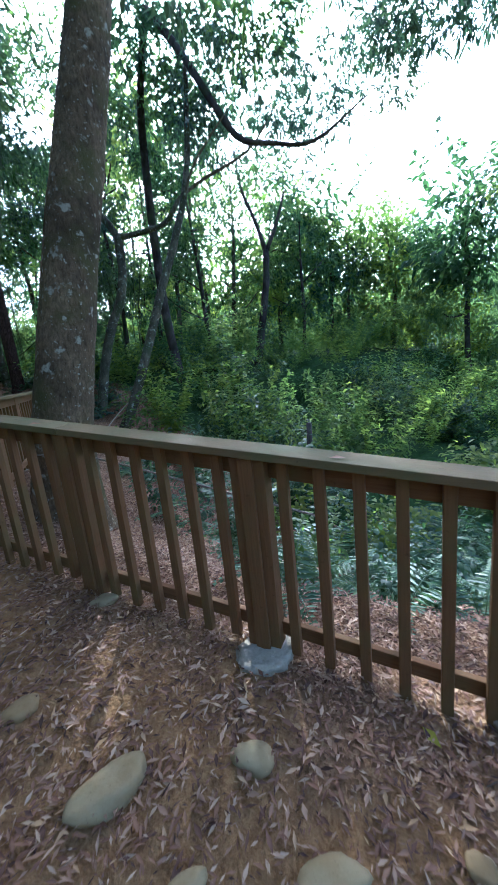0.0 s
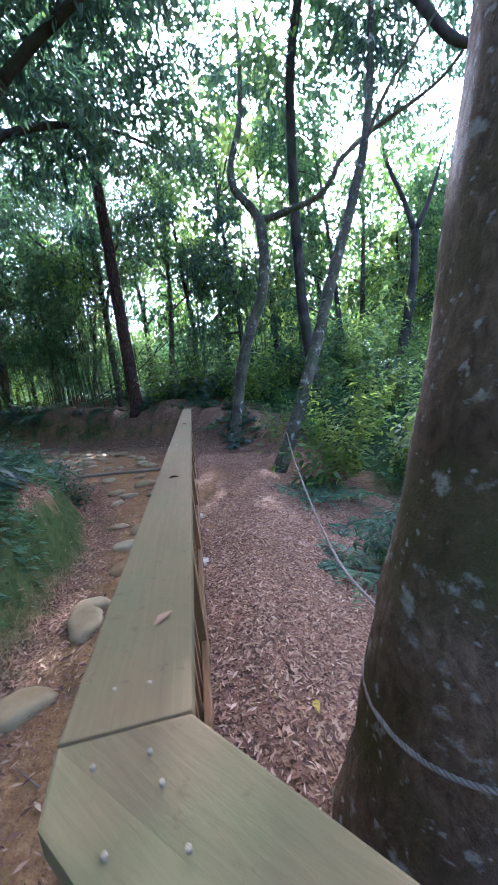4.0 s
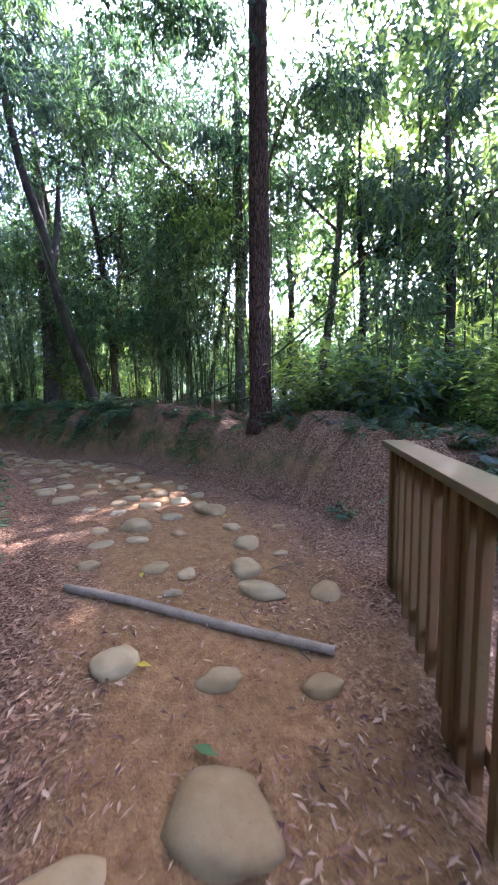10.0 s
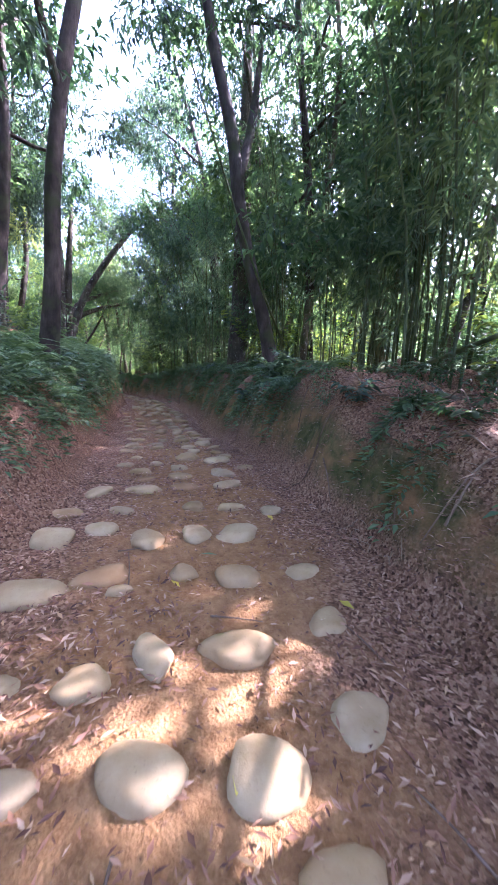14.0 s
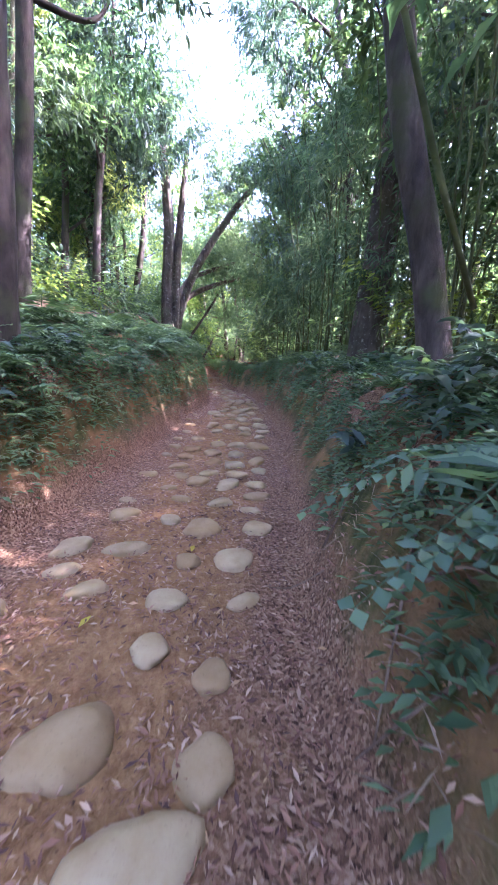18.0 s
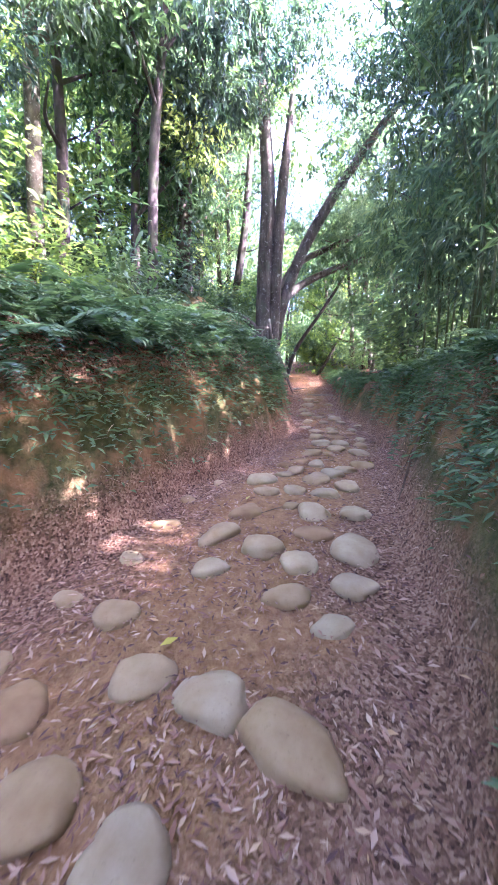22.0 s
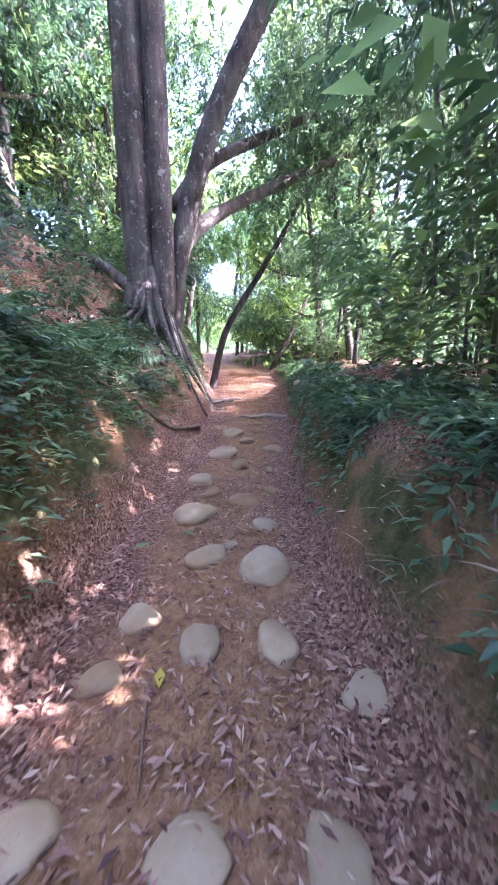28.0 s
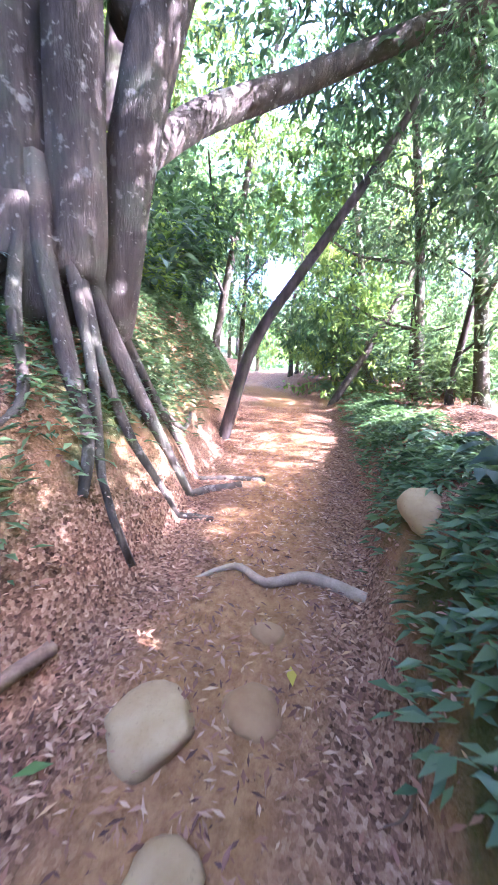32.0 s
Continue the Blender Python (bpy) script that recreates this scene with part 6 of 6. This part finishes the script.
# ---- fallen leaves ----
def litter():
    r = np.random.default_rng(21)
    n = 340000
    i = r.integers(8, len(LINE) - 20, n)
    i = i[(LINE[i, 0] > -38) & (LINE[i, 0] < 3.5)]
    off = r.normal(0, 1.3, len(i)) + r.uniform(-1.3, 1.3, len(i))
    x, y = LINE[i, 0] - AHEAD[i, 1] * off + r.normal(0, 0.1, len(i)), LINE[i, 1] + AHEAD[i, 0] * off + r.normal(0, 0.1, len(i))
    m = 44000
    x, y = np.concatenate([x, r.uniform(-4.5, 3.0, m)]), np.concatenate([y, -0.4 + 8.0 * r.uniform(0, 1, m) ** 1.5])
    z, bare, cut, d, idx = heights(x, y)
    patch = fbm(x, y, 0.7, 31)
    edge = np.where(d > 0, LINE[idx, 3], LINE[idx, 6])
    face = (np.abs(d) > edge + 0.12) & ((x < -15) | (d > 0)) & (np.abs(d) < edge + np.where(d > 0, LINE[idx, 5], LINE[idx, 8]))
    keep = r.uniform(0, 1, len(x)) < np.clip(0.95 - (1.0 - 0.68 * np.clip((-9 - x) / 4, 0, 1)) * bare - 0.3 * cut + 1.05 * patch + 0.55 * (x > -4.5), 0.1, 1) * np.where(face, 0.3, 1.0)
    x, y, z = x[keep], y[keep], z[keep]
    a = r.uniform(0, 6.28, len(x))
    go = np.stack([np.cos(a), np.sin(a), r.normal(0.05, 0.16, len(x))], 1)
    L = 0.024 + 0.05 * r.uniform(0, 1, len(x)) ** 1.5
    v, t = leaf_cloud(np.stack([x, y, z + r.uniform(0.004, 0.03, len(x))], 1), go, L, L * r.uniform(0.17, 0.36, len(x)), 0.22, 0.0)
    tagged(new("leaf_litter", mesh_fast("leaf_litter", v, t, M_LITTER)), "carpet of dry reddish-brown fallen leaves", "leaves", kind="stuff")


litter()


def fallen(x, y, length, material, turn, label, z=None):
    v, t = leaf_cloud(np.array([[0, 0, 0.02]]), np.array([[1, 0, 0.06]]), [length], [length * 0.42], 0.12, 0.05)
    ob = new("fallen_leaf", mesh_fast("fallen_leaf", v, t, material))
    ob.matrix_basis = pose(x, y, (ground_at(x, y) + 0.012) if z is None else z, 0, 0, turn)
    tagged(ob, label, "leaf", "fallen bright leaves")


r = np.random.default_rng(5)
for x, y in [(0.6, 0.95), (-2.71, 4.15), (-5.55, 7.85), (-5.3, 8.6), (-6.9, 8.9), (-7.6, 9.6), (-8.9, 11.4), (-9.6, 12.4), (-10.2, 11.5), (-10.9, 12.6), (-11.8, 11.7), (-12.9, 13.6), (-14.2, 12.4), (-15.3, 13.0), (-16.0, 12.2), (-17.9, 13.6), (-19.4, 13.2), (-21.3, 13.1), (-23.0, 14.4), (-26.0, 13.3), (-30.6, 13.0), (-7.9, 11.2), (-8.7, 12.6)]:
    fallen(x, y, 0.11, M_YELLOW, r.uniform(0, 360), "bright yellow fallen leaf on the litter")
for x, y in [(-4.9, 6.9), (-10.4, 11.9), (-27.0, 12.75), (-27.2, 12.9), (-29.6, 13.1), (-30.0, 12.3), (-6.3, 8.7)]:
    fallen(x, y, 0.13, M_GREENFALL, r.uniform(0, 360), "green fallen leaf on the litter")
fallen(-1.50, 2.09, 0.09, M_LITTER, -150, "dry brown leaf on the cap rail", 0.885)
for x, y, z, n, a in [(-2.2, 2.45, 0.97, 0.05, 40), (-2.89, 2.98, 1.046, 0.06, 70), (-3.42, 4.25, 1.05, 0.07, 20), (-3.6, 4.7, 1.052, 0.06, 150), (-3.85, 5.4, 1.056, 0.08, 100), (-4.3, 6.7, 1.062, 0.07, -60), (-4.55, 7.3, 1.066, 0.06, 10), (-0.4, 1.6, 0.75, 0.07, 120), (0.3, 1.25, 0.665, 0.08, -20)]:
    fallen(x, y, n, M_LITTER, a, "dry brown leaf on the cap rail", z)


def stick(pts, r0, r1, material, name, label, category, seed=0):
    p = [Vector((x, y, ground_at(x, y) + dz)) for x, y, dz in pts]
    line = smooth_line([(*q, r0 + (r1 - r0) * i / (len(p) - 1)) for i, q in enumerate(p)], 0)
    v, f = tube_data(line[:, :3] - np.array(p[0]), line[:, 3], 10, 0.10, seed)
    ob = new(name, mesh_of(name, v, f, material))
    ob.location = p[0]
    tagged(ob, label, category)


stick([(-8.0, 9.18, 0.03), (-7.4, 9.31, 0.035), (-6.7, 9.44, 0.03), (-5.95, 9.6, 0.03)], 0.034, 0.03, M_LOG, "log", "thin weathered log laid across the path", "log")
stick([(-31.1, 12.2, -0.02), (-31.3, 12.42, 0.02), (-31.22, 12.66, 0.03), (-31.36, 12.9, 0.02), (-31.34, 13.25, 0.0)], 0.015, 0.045, M_LOG, "root", "pale exposed root crossing the path", "root")
stick([(-28.7, 11.75, 0.03), (-29.2, 11.9, 0.03), (-29.8, 11.95, 0.02), (-30.3, 11.95, 0.04)], 0.02, 0.035, M_ROOT, "root", "brown root along the foot of the bank", "root", 2)
stick([(-7.2, 13.0, 0.0), (-6.6, 13.2, 0.04), (-5.9, 13.3, 0.0)], 0.05, 0.03, M_BARK_MOSS, "fallen_branch", "rotting mossy branch lying on the bank", "branch", 3)
stick([(-10.7, 14.35, -0.02), (-10.3, 14.15, 0.03), (-9.7, 14.2, 0.02), (-9.1, 14.15, -0.03)], 0.05, 0.03, M_BARK_MOSS, "fallen_branch", "mossy log lying on the bank top", "branch", 4)
stick([(0.95, 1.0, 0.03), (1.0, 0.72, 0.04), (0.9, 0.5, 0.03)], 0.03, 0.022, M_LOG, "stick", "pale peeled stick on the litter", "stick", 5)
stick([(-22.3, 15.0, 0.06), (-22.0, 14.75, 0.05), (-21.7, 14.6, 0.03)], 0.016, 0.01, M_ROOT, "root", "bare root poking from the bank", "root", 6)
r = np.random.default_rng(8)
for k in range(60):
    i = int(r.integers(30, len(LINE) - 60))
    off = r.normal(0, 0.9)
    x, y = LINE[i, 0] - AHEAD[i, 1] * off, LINE[i, 1] + AHEAD[i, 0] * off
    a, n = r.uniform(0, 6.28), r.uniform(0.15, 0.5)
    stick([(x, y, 0.012), (x + math.cos(a) * n * 0.5 + r.normal(0, 0.02), y + math.sin(a) * n * 0.5, 0.022), (x + math.cos(a) * n, y + math.sin(a) * n, 0.012)], 0.006, 0.003, M_ROOT, "twig", "thin dry twig lying on the litter", "twig", k)


r = np.random.default_rng(18)
for k in range(56):
    x, y = along(r.uniform(-16, -7.4), -r.uniform(1.2, 2.6))
    a, n = r.uniform(0, 6.28), r.uniform(0.25, 0.7)
    stick([(x, y, 0.02), (x + math.cos(a) * n * 0.5, y + math.sin(a) * n * 0.5, r.uniform(0.05, 0.16)), (x + math.cos(a) * n, y + math.sin(a) * n, 0.03)], 0.009, 0.004, M_ROOT, "twig", "dry twig tangled on the bank", "twig", k)


def dry_brush():
    """Dead fronds and straw tangled over the bank under the pine and along the foot of the cut banks."""
    r = np.random.default_rng(28)
    n = 16000
    i = r.integers(0, len(LINE), n)
    i = i[(LINE[i, 0] > -30) & (LINE[i, 0] < -6.2)]
    side = np.where(r.uniform(0, 1, len(i)) < np.where(LINE[i, 0] > -13, 0.12, 0.5), 1, -1)
    w, run = np.where(side > 0, LINE[i, 3], LINE[i, 6]), np.where(side > 0, LINE[i, 5], LINE[i, 8])
    off = side * (w + run * r.uniform(0.0, 1.3, len(i)) + 0.05)
    x, y = LINE[i, 0] - AHEAD[i, 1] * off, LINE[i, 1] + AHEAD[i, 0] * off
    ok = fbm(x, y, 0.9, 71) > -0.1
    x, y, side = x[ok], y[ok], side[ok]
    z = heights(x, y)[0]
    a = r.uniform(0, 6.28, len(x))
    L = r.uniform(0.06, 0.24, len(x))
    go = np.stack([np.cos(a), np.sin(a), r.normal(0.1, 0.25, len(x))], 1)
    v, t = leaf_cloud(np.stack([x, y, z + r.uniform(0.02, 0.09, len(x))], 1), go, L, r.uniform(0.005, 0.012, len(x)), 0.3, 0.25, True)
    tagged(new("dry_brush", mesh_fast("dry_brush", v, t, M_TWIGLEAF)), "tangle of dead fronds and straw on the banks", "brush", kind="stuff")


dry_brush()


def rope(pts, label):
    p = smooth_line([(*q, 0) for q in pts], 0)[:, :3]
    strands = []
    for s in range(3):
        line = []
        n = len(p) * 4
        for j in range(n):
            t = j / (n - 1) * (len(p) - 1)
            i = min(int(t), len(p) - 2)
            c = p[i] + (p[i + 1] - p[i]) * (t - i)
            a = j * 0.9 + s * 2.094
            line.append((c[0] + 0.0045 * math.cos(a), c[1] + 0.003 * math.cos(a), c[2] + 0.0045 * math.sin(a)))
        strands.append(tube_data(np.array(line) - p[0], [0.005] * n, 6))
    v, f = join_data(strands)
    ob = new("rope", mesh_of("rope", v, f, M_ROPE))
    ob.location = tuple(p[0])
    tagged(ob, label, "rope")


ring = [(-2.1 + 0.338 * math.cos(a), 3.49 + 0.335 * math.sin(a), 0.52 + 0.05 * math.sin(a + 1.0)) for a in np.linspace(-0.4, 5.7, 12)]
rope(ring, "grey twisted rope looped round the tree trunk")
rope([(-2.3, 3.7, 0.54), (-2.5, 4.6, 0.34), (-2.75, 6.1, 0.24), (-3.05, 7.8, 0.36), (-3.28, 9.35, 0.5)], "grey rope strung slack between two trees")
rope([(-1.98, 3.16, 0.5), (-1.35, 2.85, 0.40), (-0.6, 2.5, 0.24), (0.4, 2.1, 0.0)], "grey rope end hanging from the tree")
v, f = tube_data([(0, 0, -0.3), (0, 0, 0.6), (0.02, 0, 1.45)], [0.07, 0.065, 0.055], 10, 0.06, 3)
ob = new("stake", mesh_of("stake", v, f, M_BARK_DARK))
ob.location = (1.15, 7.2, ground_at(1.15, 7.2))
tagged(ob, "dark upright wooden stake among the bushes", "post")


def boulder(x, y, s, turn, label):
    ob = new("rock", COBBLES[3])
    ob.matrix_basis = Matrix.Translation((x, y, ground_at(x, y) + s * 0.1)) @ pose(0, 0, 0, 8, 12, turn) @ Matrix.Diagonal((s, s * 0.7, s * 0.7, 1))
    tagged(ob, label, "rock")


boulder(-31.4, 13.5, 0.34, 30, "pale brown rock lodged in the bank")
